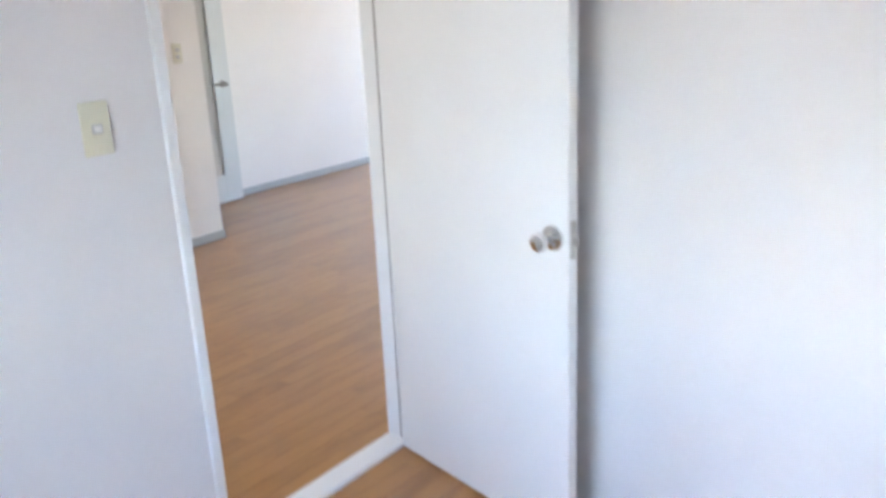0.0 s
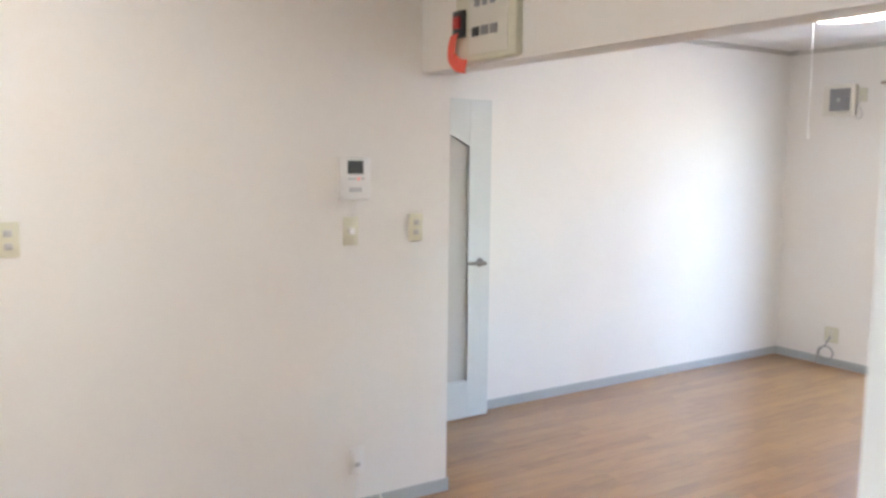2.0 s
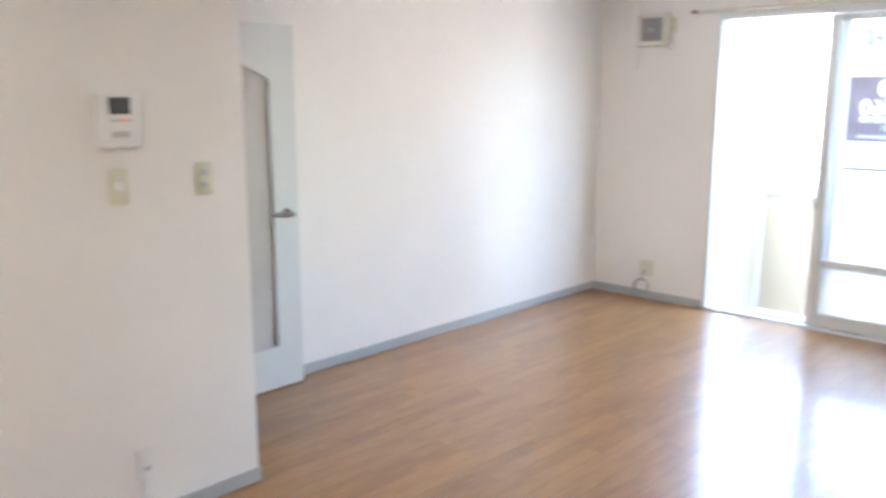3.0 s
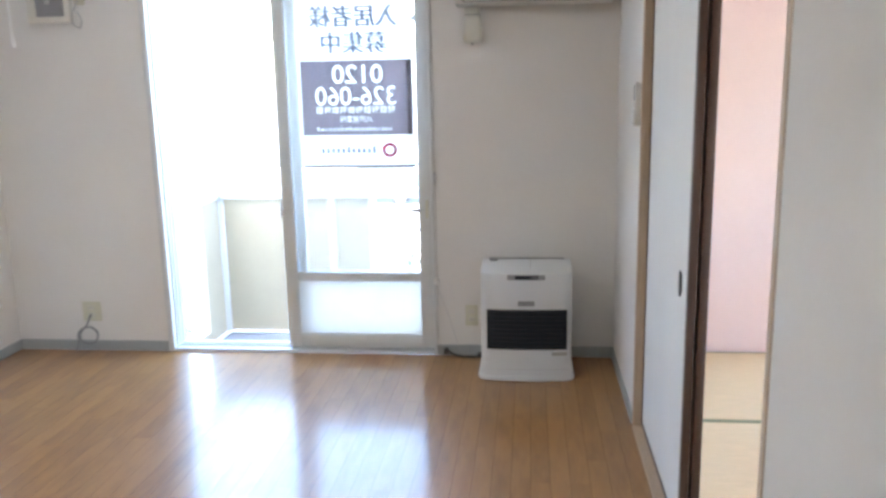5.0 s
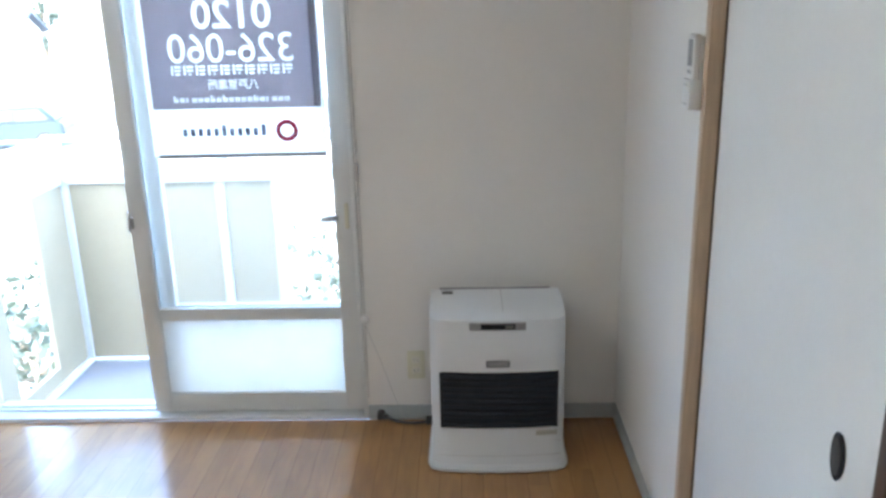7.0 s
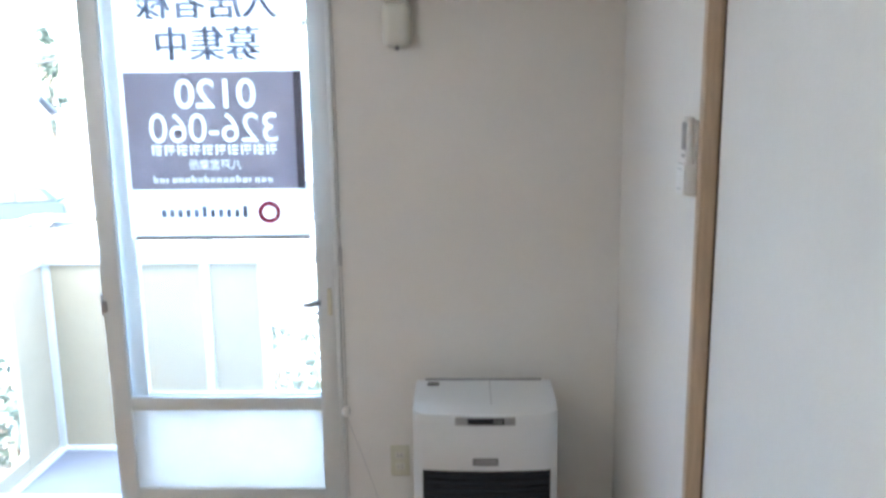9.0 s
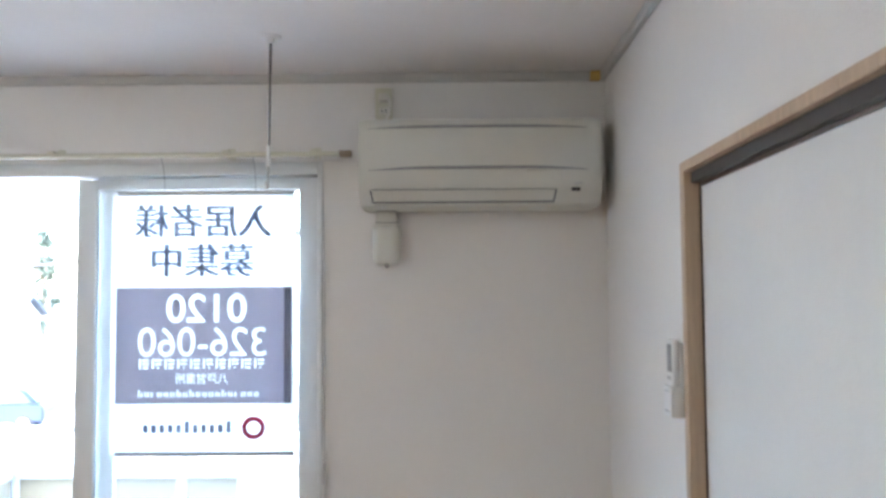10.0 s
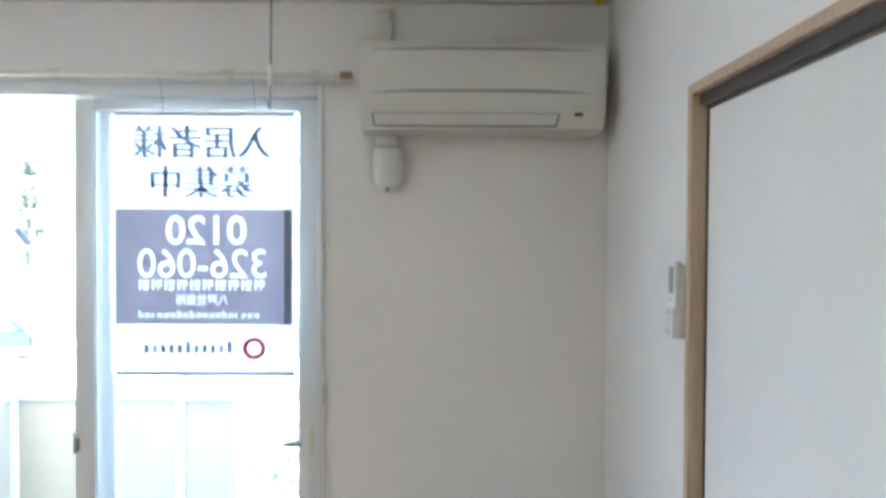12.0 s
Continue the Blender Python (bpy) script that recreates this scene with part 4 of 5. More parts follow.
# wall vent by the window
vent = thing("wall_vent", (-3.07, 0, 2.0), "ivory square ventilator with a dark grille and pull cord", "ventilator")
bm = B()
box(bm, -3.205, -2.955, -0.050, -0.0005, 1.890, 2.118, 0.012, 3)
part("case", bm, PLASTIC, vent)
bm = B()
box(bm, -3.145, -2.985, -0.056, -0.049, 1.925, 2.088, 0.004)
part("grille", bm, GREY, vent, "grey grille")
for k in range(9):
    bm = B()
    box(bm, -3.138, -2.992, -0.0600, -0.0555, 1.934 + k * 0.0175, 1.940 + k * 0.0175, 0.001, 1)
    part("slat", bm, GREY, vent)
bm = B()
rod(bm, (-3.07, -0.060, 2.005), (-3.07, -0.066, 2.005), 0.016, 0.014, 20)
part("knob", bm, GREY_LIGHT, vent)
bm = B()
box(bm, -2.945, -2.885, -0.012, -0.0005, 1.985, 2.085, 0.003)
part("side_plate", bm, PLATE, vent)
bm = B()
tube(bm, curve_points([(-2.915, -0.014, 2.03), (-2.925, -0.03, 1.985), (-2.955, -0.03, 1.93), (-2.945, -0.03, 1.88), (-2.915, -0.03, 1.865), (-2.90, -0.03, 1.90), (-2.92, -0.03, 1.95)]), 0.003)
part("cord", bm, GREY_LIGHT, vent)

# remote control in its holder
remote = thing("remote_control", (0, -0.94, 1.42), "white air-conditioner remote in a wall holder", "remote control")
bm = B()
box(bm, -0.0170, -0.0000, -0.9090, -0.8590, 1.3650, 1.5160, 0.0060, 3)
part("remote_body", bm, PLASTIC_WHITE, remote)
bm = B()
box(bm, -0.0185, -0.0165, -0.9010, -0.8670, 1.4400, 1.5040, 0.0020)
part("display", bm, GREY, remote, "grey display")
for k in range(2):
    bm = B()
    box(bm, -0.0185, -0.0165, -0.8960 + k * 0.018, -0.8840 + k * 0.018, 1.420, 1.430, 0.001)
    part("button", bm, GREY_LIGHT, remote)
bm = B()
box(bm, -0.0240, -0.0175, -0.9160, -0.8520, 1.3350, 1.4080, 0.0030)
box(bm, -0.0180, 0.0095, -0.9160, -0.9095, 1.3350, 1.4080, 0.0020)
box(bm, -0.0180, 0.0095, -0.8585, -0.8520, 1.3350, 1.4080, 0.0020)
box(bm, -0.0180, 0.0095, -0.9100, -0.8580, 1.3350, 1.3410, 0.0020)
box(bm, 0.0005, 0.0095, -0.9090, -0.8590, 1.3400, 1.5080, 0.0020)
part("holder", bm, PLASTIC_WHITE, remote)
for z in (1.346, 1.393):
    bm = B()
    box(bm, -0.0255, -0.0235, -0.9030, -0.8650, z, z + 0.004, 0.0008, 1)
    part("holder_rib", bm, GREY_LIGHT, remote)

# ---- stove ----
heater = thing("fan_heater", (-0.47, -0.24, 0), "white enamel kerosene fan heater with a black louvred front", "heater")
HX0, HX1, HY0, HY1 = -0.705, -0.238, -0.365, -0.105
bm = B()
rim = [(HX0 - 0.016, -0.09), (HX1 + 0.016, -0.09), (HX1 + 0.018, -0.350), (HX1 + 0.006, -0.384), (HX1 - 0.03, -0.400), (HX1 - 0.13, -0.411), (-0.4715, -0.415), (HX0 + 0.13, -0.411), (HX0 + 0.03, -0.400), (HX0 - 0.006, -0.384), (HX0 - 0.018, -0.350)]
prism(bm, rim, "z", 0.0, 0.022)
bmesh.ops.bevel(bm, geom=list(bm.edges), offset=0.006, segments=3, affect="EDGES")
part("base_tray", bm, ENAMEL, heater, "white enamel base tray with a rounded rim")
bm = B()
prism(bm, [(-0.4715 + (x + 0.4715) * 0.975, -0.09 + (y + 0.09) * 0.965) for x, y in rim], "z", 0.0215, 0.026)
part("tray_step", bm, ENAMEL, heater)


def front_bow(x):
    """The front is slightly bowed."""
    return 0.016 * (1 - ((x + 0.4715) / 0.234) ** 2)


bm = B()
cols = 14
side = [(0.024, -0.017), (0.055, -0.011), (0.11, -0.002), (0.15, 0.0), (0.40, 0.0), (0.545, 0.002), (0.566, 0.010), (0.580, 0.040), (0.586, 0.075)]
grid = []
for z, back in side:
    row = []
    for k in range(cols + 1):
        s = k / cols
        flare = max(0.0, (0.12 - z)) * 0.07
        x = HX0 - flare + s * (HX1 - HX0 + 2 * flare)
        edge = 0.022 * max(0.0, abs(2 * s - 1) - 0.86) / 0.14
        row.append(bm.verts.new((x, HY0 + back - front_bow(x) * (1 if z < 0.57 else 0.8) + edge, z)))
    grid.append(row)
for g, h in zip(grid, grid[1:]):
    for k in range(cols):
        bm.faces.new((g[k], g[k + 1], h[k + 1], h[k]))
backs = [[bm.verts.new((r[i].co.x, HY1, r[i].co.z)) for i in (0, -1)] for r in grid]
for i in range(len(grid) - 1):
    bm.faces.new((grid[i][0], grid[i + 1][0], backs[i + 1][0], backs[i][0]))
    bm.faces.new((grid[i][-1], backs[i][1], backs[i + 1][1], grid[i + 1][-1]))
    bm.faces.new((backs[i][0], backs[i + 1][0], backs[i + 1][1], backs[i][1]))
bm.faces.new([*grid[-1], backs[-1][1], backs[-1][0]])
bmesh.ops.recalc_face_normals(bm, faces=bm.faces)
part("body", bm, ENAMEL, heater)
bm = B()
box(bm, HX0 + 0.03, HX1 - 0.03, -0.108, -0.098, 0.40, 0.592, 0.004)
part("rear_guard", bm, GREY, heater, "grey rear guard")
bm = B()
box(bm, -0.452, -0.450, -0.330, -0.12, 0.5845, 0.5875)
part("lid_seam", bm, GREY, heater)
bm = B()
box(bm, -0.665, -0.625, -0.16, -0.13, 0.586, 0.589, 0.001)
part("top_label", bm, DARK, heater)


def bowed(x0, x1, z0, z1, proud, depth=0.006, steps=10):
    bm = B()
    outline = [(x0 + (x1 - x0) * k / steps, HY0 - front_bow(x0 + (x1 - x0) * k / steps) - proud) for k in range(steps + 1)]
    outline += [(x, y + depth) for x, y in reversed(outline)]
    return prism(bm, outline, "z", z0, z1)


part("louvre_panel", bowed(-0.674, -0.262, 0.163, 0.377, 0.001), BLACK, heater, "black louvre panel")
for k in range(9):
    z = 0.172 + k * 0.0230
    bm = bowed(-0.668, -0.268, z, z + 0.010, 0.009, 0.009)
    for v in bm.verts:
        if v.co.z > z + 0.005:
            v.co.y += 0.004
    part("louvre_slat", bm, SLAT, heater)
for x in (-0.671, -0.265):
    part("louvre_side", bowed(x - 0.003, x + 0.003, 0.165, 0.375, 0.008, 0.008, 2), BLACK, heater)
part("control_strip", bowed(-0.568, -0.376, 0.534, 0.560, 0.0016), GREY, heater, "grey control strip")
part("display", bowed(-0.528, -0.412, 0.538, 0.557, 0.0030), BLACK, heater, "black display")
part("display_key", bowed(-0.446, -0.418, 0.542, 0.553, 0.0040), GREY_DARK, heater, "dark grey key")
part("badge", bowed(-0.512, -0.430, 0.397, 0.422, 0.0015), GREY_DARK, heater, "dark grey badge")
part("badge_face", bowed(-0.505, -0.437, 0.402, 0.417, 0.0026), GREY, heater, "grey badge face")
part("label_strip", bowed(-0.338, -0.262, 0.131, 0.149, 0.0012), STICKER, heater, "faded grey sticker")
for z in (0.058, 0.1065):
    part("seam", bowed(HX0 + 0.012, HX1 - 0.012, z, z + 0.0018, 0.0012 if z > 0.1 else 0.0125, 0.003), GREY_LIGHT, heater)
loop_cable("heater_cable", [(-0.905, -0.03, 0.022), (-0.86, -0.045, 0.010), (-0.80, -0.055, 0.007), (-0.74, -0.05, 0.010), (-0.70, -0.06, 0.03), (-0.69, -0.10, 0.05)], 0.006, DARK, "black supply hose along the skirting")
bm = B()
rod(bm, (-0.925, -0.012, 0.030), (-0.925, -0.045, 0.030), 0.016, 0.014, 16)
rod(bm, (-0.940, -0.030, 0.022), (-0.895, -0.030, 0.022), 0.012, 0.010, 12)
tagged(mesh_object("supply_valve", bm, DARK, True), "black supply valve at the skirting", "valve")
bm = B()
box(bm, -0.745, -0.708, -0.075, -0.045, 0.006, 0.036, 0.006)
tagged(mesh_object("hose_joint", bm, DARK, True), "black hose joint beside the heater", "hose joint")
# blind cord beside the window
cord = thing("blind_cord", (-0.972, -0.016, 2.05), "thin grey cord with a white ball beside the window frame", "cord")
bm = B()
tube(bm, curve_points([(-0.972, -0.06, 2.095), (-0.970, -0.02, 1.6), (-0.971, -0.018, 1.15), (-0.968, -0.018, 0.8), (-0.970, -0.018, 0.46), (-0.972, -0.016, 0.10)]), 0.0018, 6)
part("string", bm, GREY_LIGHT, cord)
bm = B()
ball(bm, (-0.970, -0.020, 0.435), 0.017, (1, 1, 1.2))
part("ball", bm, PLASTIC_WHITE, cord, "white plastic ball")
bm = B()
tube(bm, curve_points([(-0.970, -0.020, 0.415), (-0.945, -0.016, 0.34), (-0.905, -0.012, 0.22), (-0.868, -0.013, 0.10), (-0.835, -0.016, 0.008)]), 0.0011, 6)
part("loose_tail", bm, GREY_LIGHT, cord)
bm = B()
box(bm, -0.978, -0.966, -0.024, -0.012, 0.98, 1.05, 0.003)
part("cord_clip", bm, GREY_LIGHT, cord)

# ---- breaker box on the beam ----
bk = thing("breaker_box", (-2.11, -3.92, 1.92), "beige breaker box on the beam with a red strip of tape", "breaker box")
bm = B()
box(bm, -2.312, -1.918, -3.975, -3.9205, 1.924, 2.230, 0.010, 3)
part("case", bm, PLATE, bk)
bm = B()
box(bm, -2.21, -1.965, -3.979, -3.974, 1.950, 2.205, 0.004)
part("cover", bm, PLASTIC, bk)
bm = B()
box(bm, -2.308, -2.232, -3.992, -3.974, 2.020, 2.125, 0.004)
sw = part("main_breaker", bm, DARK, bk, "black main breaker")
bm = B()
box(bm, -2.290, -2.250, -4.004, -3.991, 2.055, 2.100, 0.003)
part("toggle", bm, RED, sw, "red toggle")
for k in range(3):
    bm = B()
    box(bm, -2.185 + k * 0.058, -2.140 + k * 0.058, -3.984, -3.978, 2.015, 2.050, 0.002)
    part("breaker_row", bm, DARK if k == 0 else GREY, bk)
for k in range(3):
    bm = B()
    box(bm, -2.17 + k * 0.05, -2.14 + k * 0.05, -3.984, -3.978, 2.125, 2.175, 0.002)
    part("breaker", bm, GREY, bk)
bm = B()
outline = curve_points([(-2.285, -3.996, 2.035), (-2.282, -4.010, 1.99), (-2.272, -4.015, 1.945), (-2.235, -4.012, 1.912), (-2.195, -4.0, 1.902)])
for p, q in zip(outline, outline[1:]):
    d = (q - p).normalized()
    w = Vector((d.z, 0, -d.x)) * 0.028
    bm.faces.new([bm.verts.new(v) for v in (p - w, p + w, q + w, q - w)])
bmesh.ops.remove_doubles(bm, verts=bm.verts, dist=0.004)
bmesh.ops.solidify(bm, geom=bm.faces[:], thickness=0.0015)
part("tape", bm, TAPE, bk, "loose red tape strip")

# ---- ceiling lamps with pull cords ----
def ceiling_lamp(x, y, cx, cy, low, glow, label):
    lamp = thing("ceiling_lamp", (x, y, CEIL), label, "ceiling lamp")
    bm = B()
    rod(bm, (x, y, CEIL), (x, y, CEIL - 0.03), 0.14, 0.15, 40)
    part("base", bm, PLASTIC_WHITE, lamp)
    bm = B()
    rod(bm, (x, y, CEIL - 0.03), (x, y, CEIL - 0.085), 0.25, 0.255, 48)
    rod(bm, (x, y, CEIL - 0.085), (x, y, CEIL - 0.11), 0.255, 0.21, 48)
    part("shade", bm, glow, lamp, "white acrylic shade")
    bm = B()
    rod(bm, (cx, cy, CEIL - 0.06), (cx, cy, low + 0.03), 0.0035, sides=8)
    part("pull_cord", bm, PLASTIC_WHITE, lamp)
    bm = B()
    rod(bm, (cx, cy, low + 0.035), (cx, cy, low), 0.006, 0.009, 12)
    part("cord_end", bm, PLASTIC_WHITE, lamp)


ceiling_lamp(-2.00, -1.76, -2.057, -1.972, 1.667, LAMP_GLOW, "round white living-room ceiling lamp, lit, with pull cord")
ceiling_lamp(-1.35, -5.85, -1.30, -5.69, 1.61, LAMP_GLOW_KITCHEN, "round white ceiling lamp of the kitchen, lit, with a pull cord")

# ---- balcony ----
BX, BY, BZ = -2.68, 1.16, -0.25     # its west end, its front, its floor
P0, P1 = BZ + 0.018, 0.742           # the panels' bottom and top
bm = B()
box(bm, BX - 0.04, 3.6, 0.152, BY + 0.04, BZ - 0.14, BZ)
structure("balcony_floor", bm, CONCRETE, "grey-blue vinyl balcony floor", "balcony floor")
bm = B()
box(bm, BX + 0.014, BX + 0.05, 0.152, BY - 0.005, BZ + 0.001, BZ + 0.014, 0.004)
box(bm, BX + 0.05, 3.6, BY - 0.04, BY - 0.022, BZ + 0.001, BZ + 0.014, 0.004)
box(bm, BX + 0.05, 3.6, 0.60, 0.615, BZ + 0.0005, BZ + 0.004)
structure("balcony_kerb", bm, ALUMINIUM, "white raised edge round the balcony floor", "kerb")
parapet = thing("balcony_railing", (0, BY, BZ), "beige panelled balcony parapet with a white rail", "railing")
for x0, x1 in ((BX + 0.045, -1.870), (-1.818, -1.577), (-0.35, 0.25), (0.30, 1.09), (1.78, 2.20), (2.25, 3.0), (3.05, 3.55)):
    bm = B()
    box(bm, x0, x1, BY - 0.010, BY + 0.010, P0, P1, 0.003)
    part("panel", bm, PANEL, parapet, "beige panel", smooth=False)
for x in (BX + 0.010, -1.844, -1.552, -0.38, 0.275, 1.118, 1.752, 2.225, 3.025, 3.575):
    bm = B()
    half = 0.034 if x < BX + 0.02 else 0.023
    box(bm, x - half, x + half, BY - 0.021, BY + 0.021, BZ, P1 + 0.004, 0.004)
    part("post", bm, ALUMINIUM, parapet)
bm = B()
box(bm, BX - 0.02, 3.6, BY - 0.031, BY + 0.031, P1 + 0.005, 0.812, 0.006)
part("cap_rail", bm, ALUMINIUM, parapet)
bm = B()
box(bm, BX - 0.02, 3.6, BY - 0.020, BY + 0.020, 0.965, 0.996, 0.006)
part("top_rail", bm, ALUMINIUM, parapet)
for k in range(8):
    bm = B()
    x = BX + 0.01 + k * 0.86
    box(bm, x - 0.019, x + 0.019, BY - 0.016, BY + 0.016, 0.812, 0.965, 0.003)
    part("rail_post", bm, ALUMINIUM, parapet)
for x0, x1 in ((-1.529, -0.403), (1.141, 1.729)):
    for k in range(3):
        bm = B()
        box(bm, x0, x1, BY - 0.006, BY + 0.006, P0 + 0.20 + k * 0.27, P0 + 0.215 + k * 0.27, 0.002)
        part("bar", bm, ALUMINIUM, parapet)
end_screen = thing("balcony_side_panel", (BX, 0.6, BZ), "beige balcony end panel with a tall open slot", "railing")
for y0, y1, z0, z1 in ((0.84, BY - 0.022, P0, P1), (0.46, 0.84, P0, P0 + 0.08), (0.16, 0.46, P0, P1)):
    bm = B()
    box(bm, BX - 0.014, BX + 0.012, y0, y1, z0, z1, 0.003)
    part("panel", bm, PANEL, end_screen, "beige panel", smooth=False)
bm = B()
box(bm, BX - 0.028, BX + 0.028, 0.155, BY - 0.032, P1 + 0.005, 0.812, 0.006)
part("cap_rail", bm, ALUMINIUM, end_screen)
bm = B()
box(bm, BX - 0.02, BX + 0.02, 0.155, BY - 0.021, 0.965, 0.996, 0.006)
part("top_rail", bm, ALUMINIUM, end_screen)
for y in (0.2, 0.7):
    bm = B()
    box(bm, BX - 0.016, BX + 0.016, y - 0.018, y + 0.018, 0.812, 0.965, 0.003)
    part("rail_post", bm, ALUMINIUM, end_screen)

# outside of the building
bm = B()
box(bm, WEST - 0.2, BED_E + 0.2, -8.8, 0.14, -3.0, -0.16)
structure("lower_storey", bm, FACADE, "beige rendered lower storey of the building", "facade")

# ---- outdoors ----
GZ = -3.0
bm = B()
bmesh.ops.create_grid(bm, x_segments=60, y_segments=60, size=4400, matrix=Matrix.Translation((0, 0, GZ)))
structure("ground", bm, GROUND, "pale gravel ground", "ground")
bm = B()
box(bm, -120, 120, 30.5, 36.5, GZ, GZ + 0.012)
structure("road", bm, ASPHALT, "grey asphalt road", "road")


def tree(at, height, spread, leaves, label, conifer=False, seed=1, coarse=1.0, low=0.28):
    rnd = random.Random(seed)
    ob = thing("tree" if height > 2 else "shrub", at, label, "tree" if height > 2 else "shrub")
    x, y, z = at
    bm = B()
    rod(bm, (x, y, z), (x + 0.1, y, z + height * 0.55), 0.035 * height ** 0.9, 0.016 * height, 10)
    for k in range(7):
        a, h = rnd.uniform(0, math.tau), height * rnd.uniform(0.3, 0.6)
        r = spread * rnd.uniform(0.4, 0.8)
        rod(bm, (x, y, z + h), (x + r * math.cos(a), y + r * math.sin(a), z + h + height * rnd.uniform(0.1, 0.28)), 0.012 * height, 0.004 * height, 6)
    part("trunk", bm, BARK, ob)
    verts, faces = [], []
    clumps = []
    for k in range(26):
        h = rnd.uniform(low, 1.0) if not conifer else rnd.uniform(0.12, 1.0)
        wide = spread * ((1.02 - h) if conifer else math.sqrt(max(0.05, 1 - ((h - 0.62) / 0.42) ** 2)))
        a = rnd.uniform(0, math.tau)
        r = wide * math.sqrt(rnd.random())
        clumps.append((x + r * math.cos(a), y + r * math.sin(a), z + h * height, spread * rnd.uniform(0.16, 0.36)))
    for k in range(leaves):
        cx, cy, cz, cr = rnd.choice(clumps)
        d = Vector((rnd.gauss(0, 1), rnd.gauss(0, 1), rnd.gauss(0, 0.7))) * cr * 0.6
        p = Vector((cx, cy, cz)) + d
        s = rnd.uniform(0.05, 0.11) * (1 + height * 0.06) * coarse
        u = Vector((rnd.gauss(0, 1), rnd.gauss(0, 1), rnd.gauss(0, 1))).normalized()
        w = u.cross(Vector((rnd.gauss(0, 1), rnd.gauss(0, 1), rnd.gauss(0, 1)))).normalized()
        i = len(verts)
        verts += [p - u * s, p + w * s * 0.45, p + u * s, p - w * s * 0.45]
        faces.append((i, i + 1, i + 2, i + 3))
    me = bpy.data.meshes.new("crown")
    me.from_pydata([tuple(v) for v in verts], [], faces)
    me.materials.append(LEAF)
    under(new("crown", me), ob)
    return ob


tree((-38.3, 72, GZ), 10.8, 2.2, 2600, "tall narrow conifer beyond the road", True, 3, 1.5)
tree((11.2, 22, GZ), 9.5, 2.8, 5000, "tall green tree with a high crown beside the car park", False, 4, 1.6, 0.58)
tree((17.5, 27, GZ), 9.0, 2.6, 4000, "tall green tree with a high crown beside the car park", False, 5, 1.6, 0.55)
for k, (x, y) in enumerate(((-2.6, 7.0), (-3.2, 7.9), (-2.2, 8.8), (-5.7, 5.7), (-6.2, 6.6), (-5.2, 4.9), (6.2, 13.2), (7.4, 14.0))):
    tree((x, y, GZ), 1.3 + 0.2 * (k % 3), 0.7, 260, "low clipped green shrub", False, 20 + k)


def car(at, turn, paint, label):
    """A small hatchback, its side along x."""
    ob = thing("car", at, label, "car")
    ob.rotation_euler.z = radians(turn)

    def add(pname, bm, mat, plabel="", parent=None):
        o = mesh_object(pname, bm, mat, True)
        o.parent = parent or ob
        return tagged(o, plabel)

    lower = [(-1.9, 0.35), (-1.93, 0.62), (-1.86, 0.82), (-1.0, 0.93), (1.45, 0.97), (1.80, 0.92), (1.88, 0.60), (1.82, 0.33)]
    bm = B()
    prism(bm, lower, "y", -0.82, 0.82)
    bmesh.ops.bevel(bm, geom=list(bm.edges), offset=0.06, segments=2, affect="EDGES")
    body = add("body", bm, paint)
    bm = B()
    prism(bm, [(-1.05, 0.90), (-0.45, 1.42), (1.15, 1.46), (1.66, 0.94)], "y", -0.70, 0.70)
    bmesh.ops.bevel(bm, geom=list(bm.edges), offset=0.07, segments=2, affect="EDGES")
    add("cabin", bm, paint)
    for s in (-1, 1):
        for x0, x1, x2, x3 in ((-0.85, -0.40, 0.22, 0.22), (0.30, 0.30, 1.08, 1.36)):
            bm = B()
            prism(bm, [(x0, 0.98), (x1, 1.36), (x2, 1.38), (x3, 0.99)], "y", s * 0.700, s * 0.712)
            add("side_window", bm, SCREEN)
    for x in (-1.25, 1.2):
        for s in (-1, 1):
            bm = B()
            rod(bm, (x, s * 0.64, 0.30), (x, s * 0.835, 0.30), 0.30, sides=24)
            w = add("wheel", bm, TYRE)
            bm = B()
            rod(bm, (x, s * 0.83, 0.30), (x, s * 0.842, 0.30), 0.19, sides=20)
            add("rim", bm, GREY_LIGHT, "", w)
    for s in (-1, 1):
        bm = B()
        box(bm, -1.935, -1.86, s * 0.66 - 0.12, s * 0.66 + 0.12, 0.62, 0.76, 0.03)
        add("headlight", bm, PLASTIC_WHITE)
    return ob


car((-16.5, 25.5, GZ), 12, CAR_BLUE, "blue hatchback parked outside")
car((-6.4, 26.5, GZ), -4, CAR_GREY, "grey hatchback parked outside")


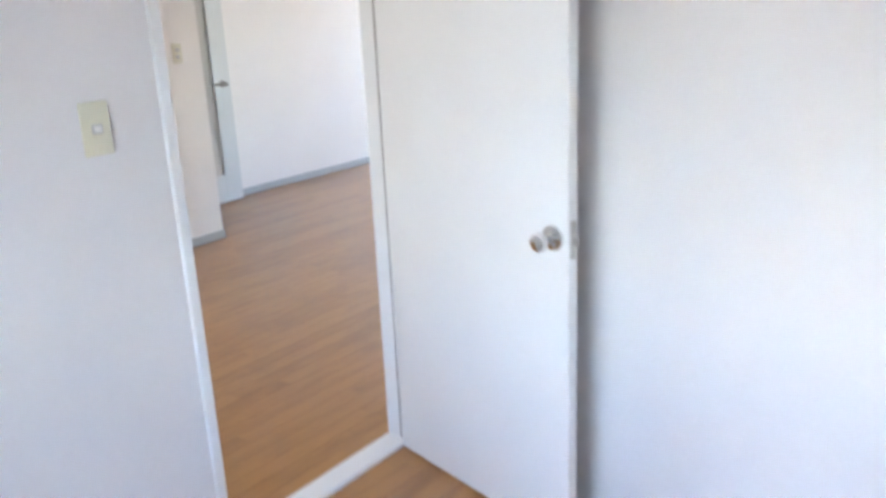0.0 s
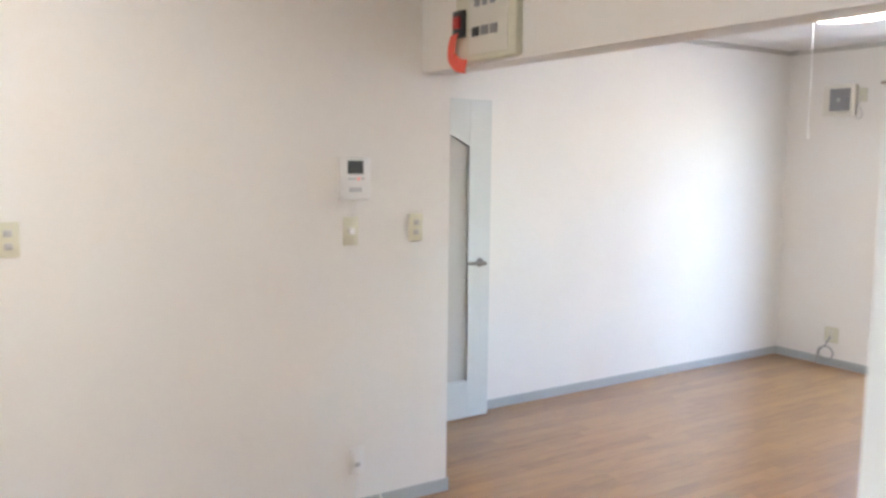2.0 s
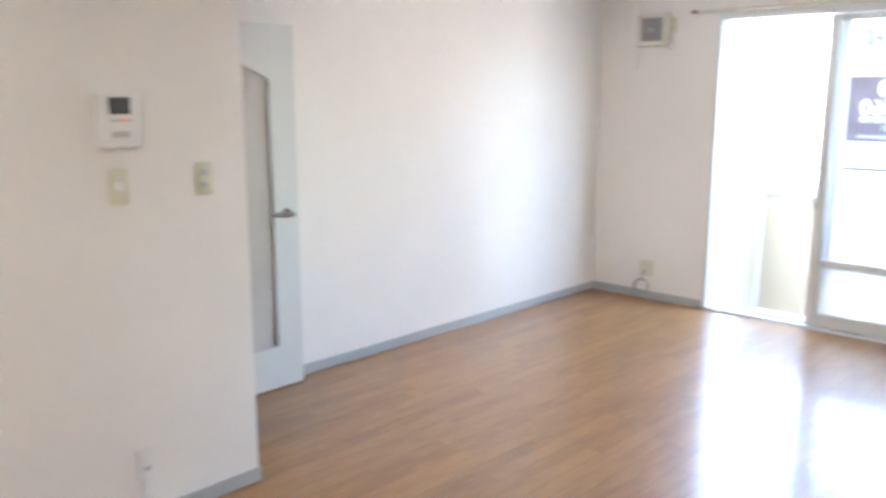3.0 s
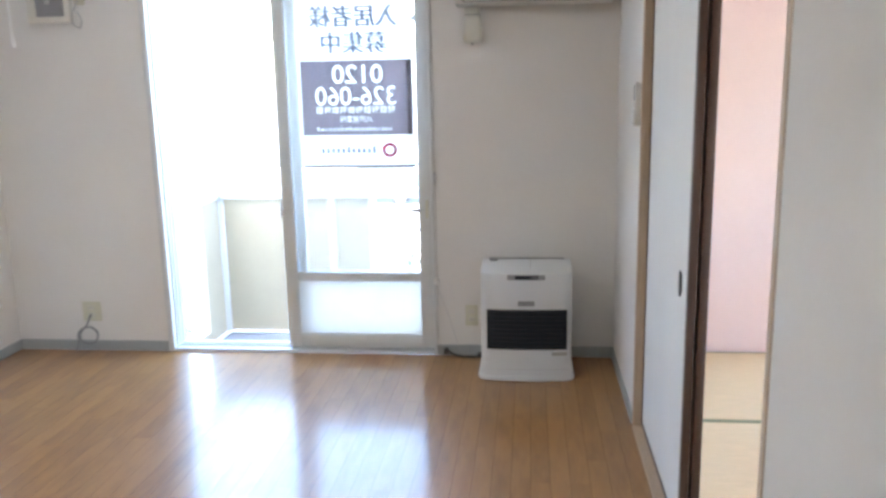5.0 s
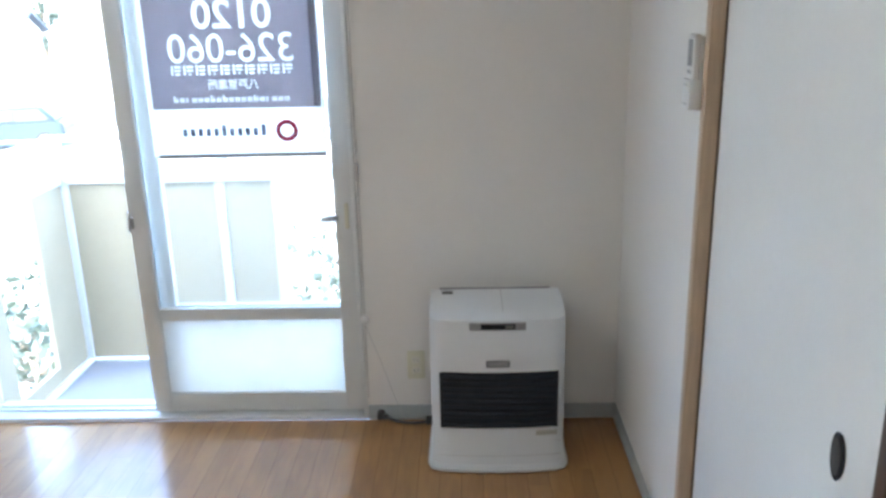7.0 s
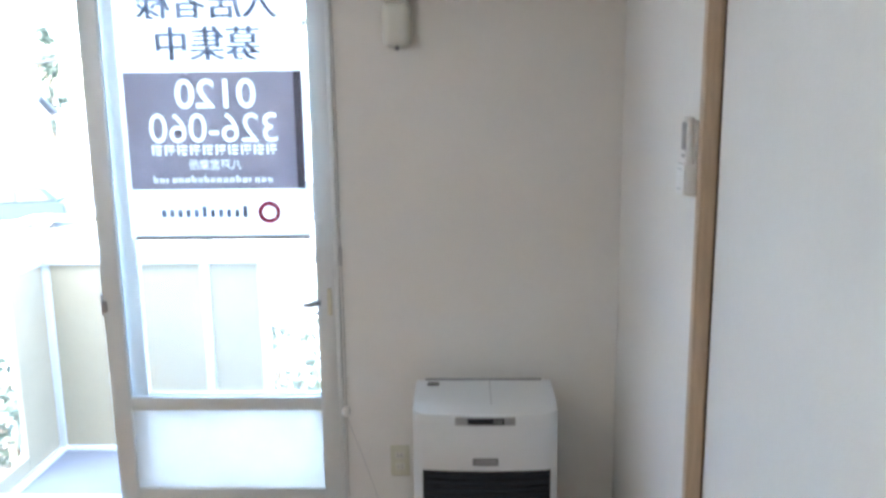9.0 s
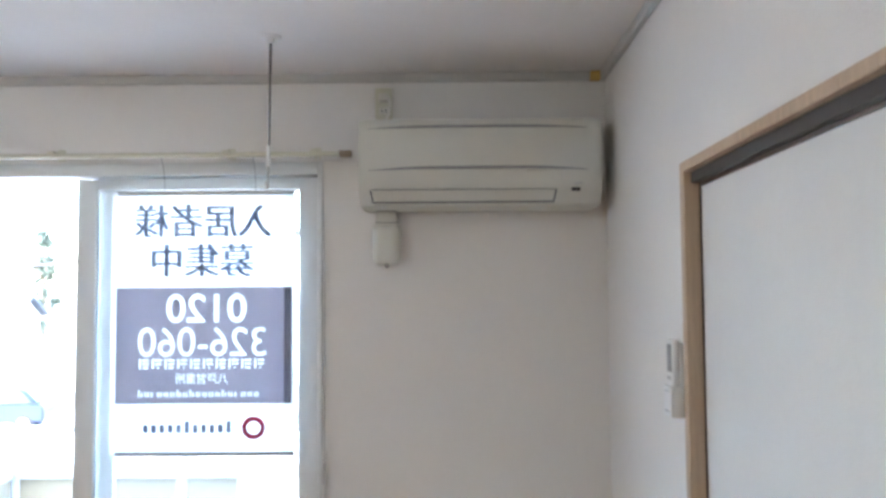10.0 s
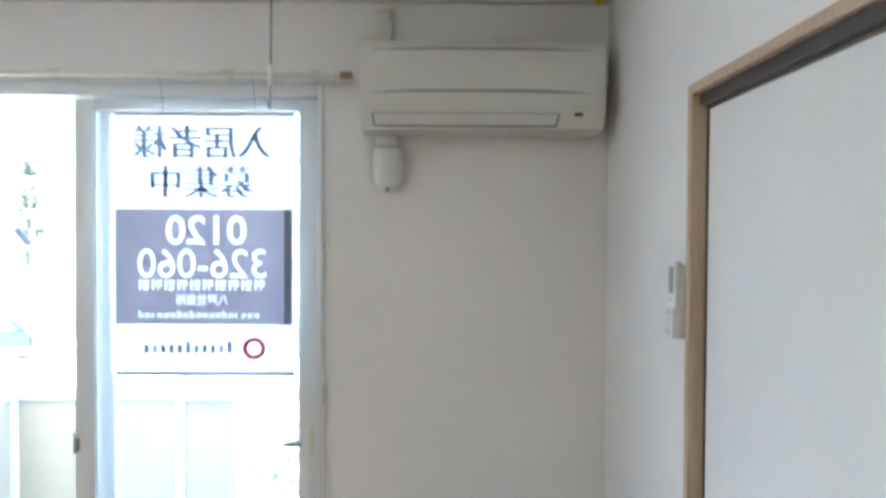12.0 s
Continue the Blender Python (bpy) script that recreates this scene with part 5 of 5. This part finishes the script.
def house(at, turn, w, d, h, label):
    ob = thing("house", at, label, "house")
    ob.rotation_euler.z = radians(turn)

    def add(pname, bm, mat, plabel="", parent=None):
        o = mesh_object(pname, bm, mat)
        o.parent = parent or ob
        return tagged(o, plabel)

    bm = B()
    box(bm, -w / 2, w / 2, -d / 2, d / 2, 0, h)
    add("wall", bm, HOUSE_WALL)
    bm = B()
    prism(bm, [(-d / 2 - 0.6, h - 0.1), (0, h + d * 0.24), (d / 2 + 0.6, h - 0.1), (d / 2 + 0.6, h + 0.1), (0, h + d * 0.24 + 0.2), (-d / 2 - 0.6, h + 0.1)], "x", -w / 2 - 0.5, w / 2 + 0.5)
    add("roof", bm, ROOF, "grey slate roof")
    bm = B()
    prism(bm, [(-d / 2, h), (0, h + d * 0.23), (d / 2, h)], "x", -w / 2, w / 2)
    add("gable", bm, HOUSE_WALL)
    for k in range(4):
        for z in (0.9,) if h < 4 else (0.9, 3.6):
            bm = B()
            x = -w / 2 + (k + 0.5) * w / 4
            box(bm, x - 0.7, x + 0.7, -d / 2 - 0.04, -d / 2 + 0.02, z, z + 1.2)
            f = add("window", bm, ALUMINIUM)
            bm = B()
            box(bm, x - 0.62, x + 0.62, -d / 2 - 0.06, -d / 2 - 0.03, z + 0.08, z + 1.12)
            add("pane", bm, SCREEN, "", f)
    return ob


shop = house((-37.0, 58, GZ), 8, 8.6, 5.5, 3.2, "low house with a dark slate roof across the road")
bm = B()
box(bm, -4.3, -2.2, -2.95, -2.80, 1.7, 2.5, 0.03)
board = mesh_object("sign_board", bm, RED)
board.parent = shop
house((-58, 66, GZ), -6, 14, 9, 5.6, "two-storey house with a dark slate roof across the road")
house((34, 62, GZ), 10, 15, 9, 5.6, "two-storey house with a dark slate roof behind the trees")
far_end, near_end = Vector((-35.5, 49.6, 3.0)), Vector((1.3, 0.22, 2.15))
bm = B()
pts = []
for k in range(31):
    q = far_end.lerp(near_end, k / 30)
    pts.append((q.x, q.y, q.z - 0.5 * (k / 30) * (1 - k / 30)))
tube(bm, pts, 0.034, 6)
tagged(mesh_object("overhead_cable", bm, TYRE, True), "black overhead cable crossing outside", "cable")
bm = B()
rod(bm, (-35.5, 49.74, GZ), (-35.5, 49.74, 4.2), 0.16, 0.11, 16)
tagged(mesh_object("utility_pole", bm, HOUSE_WALL, True), "grey concrete utility pole", "utility pole")

# ---- strip floor ----
bm = B()
box(bm, WEST, EX, -3.92, -0.012, -0.05, -0.0003)
box(bm, STUB, D0, KIT_S, -3.921, -0.05, -0.0003)
box(bm, WEST, STUB - 0.1, -5.1, -3.92, -0.05, -0.0003)
box(bm, D1, BED_E, BED_S, BED_N, -0.05, -0.0003)
floor = structure("floor", bm, SUBFLOOR, "honey-coloured oak strip floor with a soft gloss", "floor")
STRIP, GAP, LENGTH = 0.0757, 0.0004, 0.909


def plank_data(length):
    w, h = (STRIP - GAP) / 2, 0.012
    l = length / 2 - GAP / 2
    v = [(-w, -l, -h), (w, -l, -h), (w, l, -h), (-w, l, -h), (-w, -l, 0), (w, -l, 0), (w, l, 0), (-w, l, 0)]
    f = [(0, 1, 5, 4), (1, 2, 6, 5), (2, 3, 7, 6), (3, 0, 4, 7), (4, 5, 6, 7)]
    return v, f


def strips(x0, x1, y0, y1, rnd):
    """Places of the strips: x, y centre, length."""
    n = int((x1 - x0) / STRIP)
    for i in range(n):
        x = x0 + (i + 0.5) * (x1 - x0) / n
        y = y0 - round(rnd.uniform(0, LENGTH) / 0.101) * 0.101
        while y < y1 - 0.01:
            a, b = max(y, y0), min(y + LENGTH, y1)
            if b - a > 0.03:
                yield x, (a + b) / 2, round(b - a, 4)
            y += LENGTH


rnd = random.Random(11)
shared = {}
for x, y, length in strips(WEST + 0.001, EX, -3.92, -0.012, rnd):
    if length not in shared:
        me = bpy.data.meshes.new("plank")
        v, f = plank_data(length)
        me.from_pydata(v, [], f)
        me.materials.append(OAK)
        shared[length] = me
    ob = new("plank", shared[length])
    ob.location = (x, y, 0)
    ob.parent = floor
verts, faces = [], []
for area in ((STUB, D0 - 0.005, KIT_S, -3.92), (D1 + 0.006, BED_E, BED_S, BED_N), (WEST, STUB - 0.1, -5.1, -3.92)):
    for x, y, length in strips(*area, rnd):
        v, f = plank_data(length)
        i = len(verts)
        verts += [(a + x, b + y, c) for a, b, c in v]
        faces += [tuple(k + i for k in q) for q in f]
me = bpy.data.meshes.new("planks")
me.from_pydata(verts, [], faces)
me.materials.append(OAK_JOINED)
joined = new("planks", me)
joined.parent = floor
tagged(joined, kind="stuff")
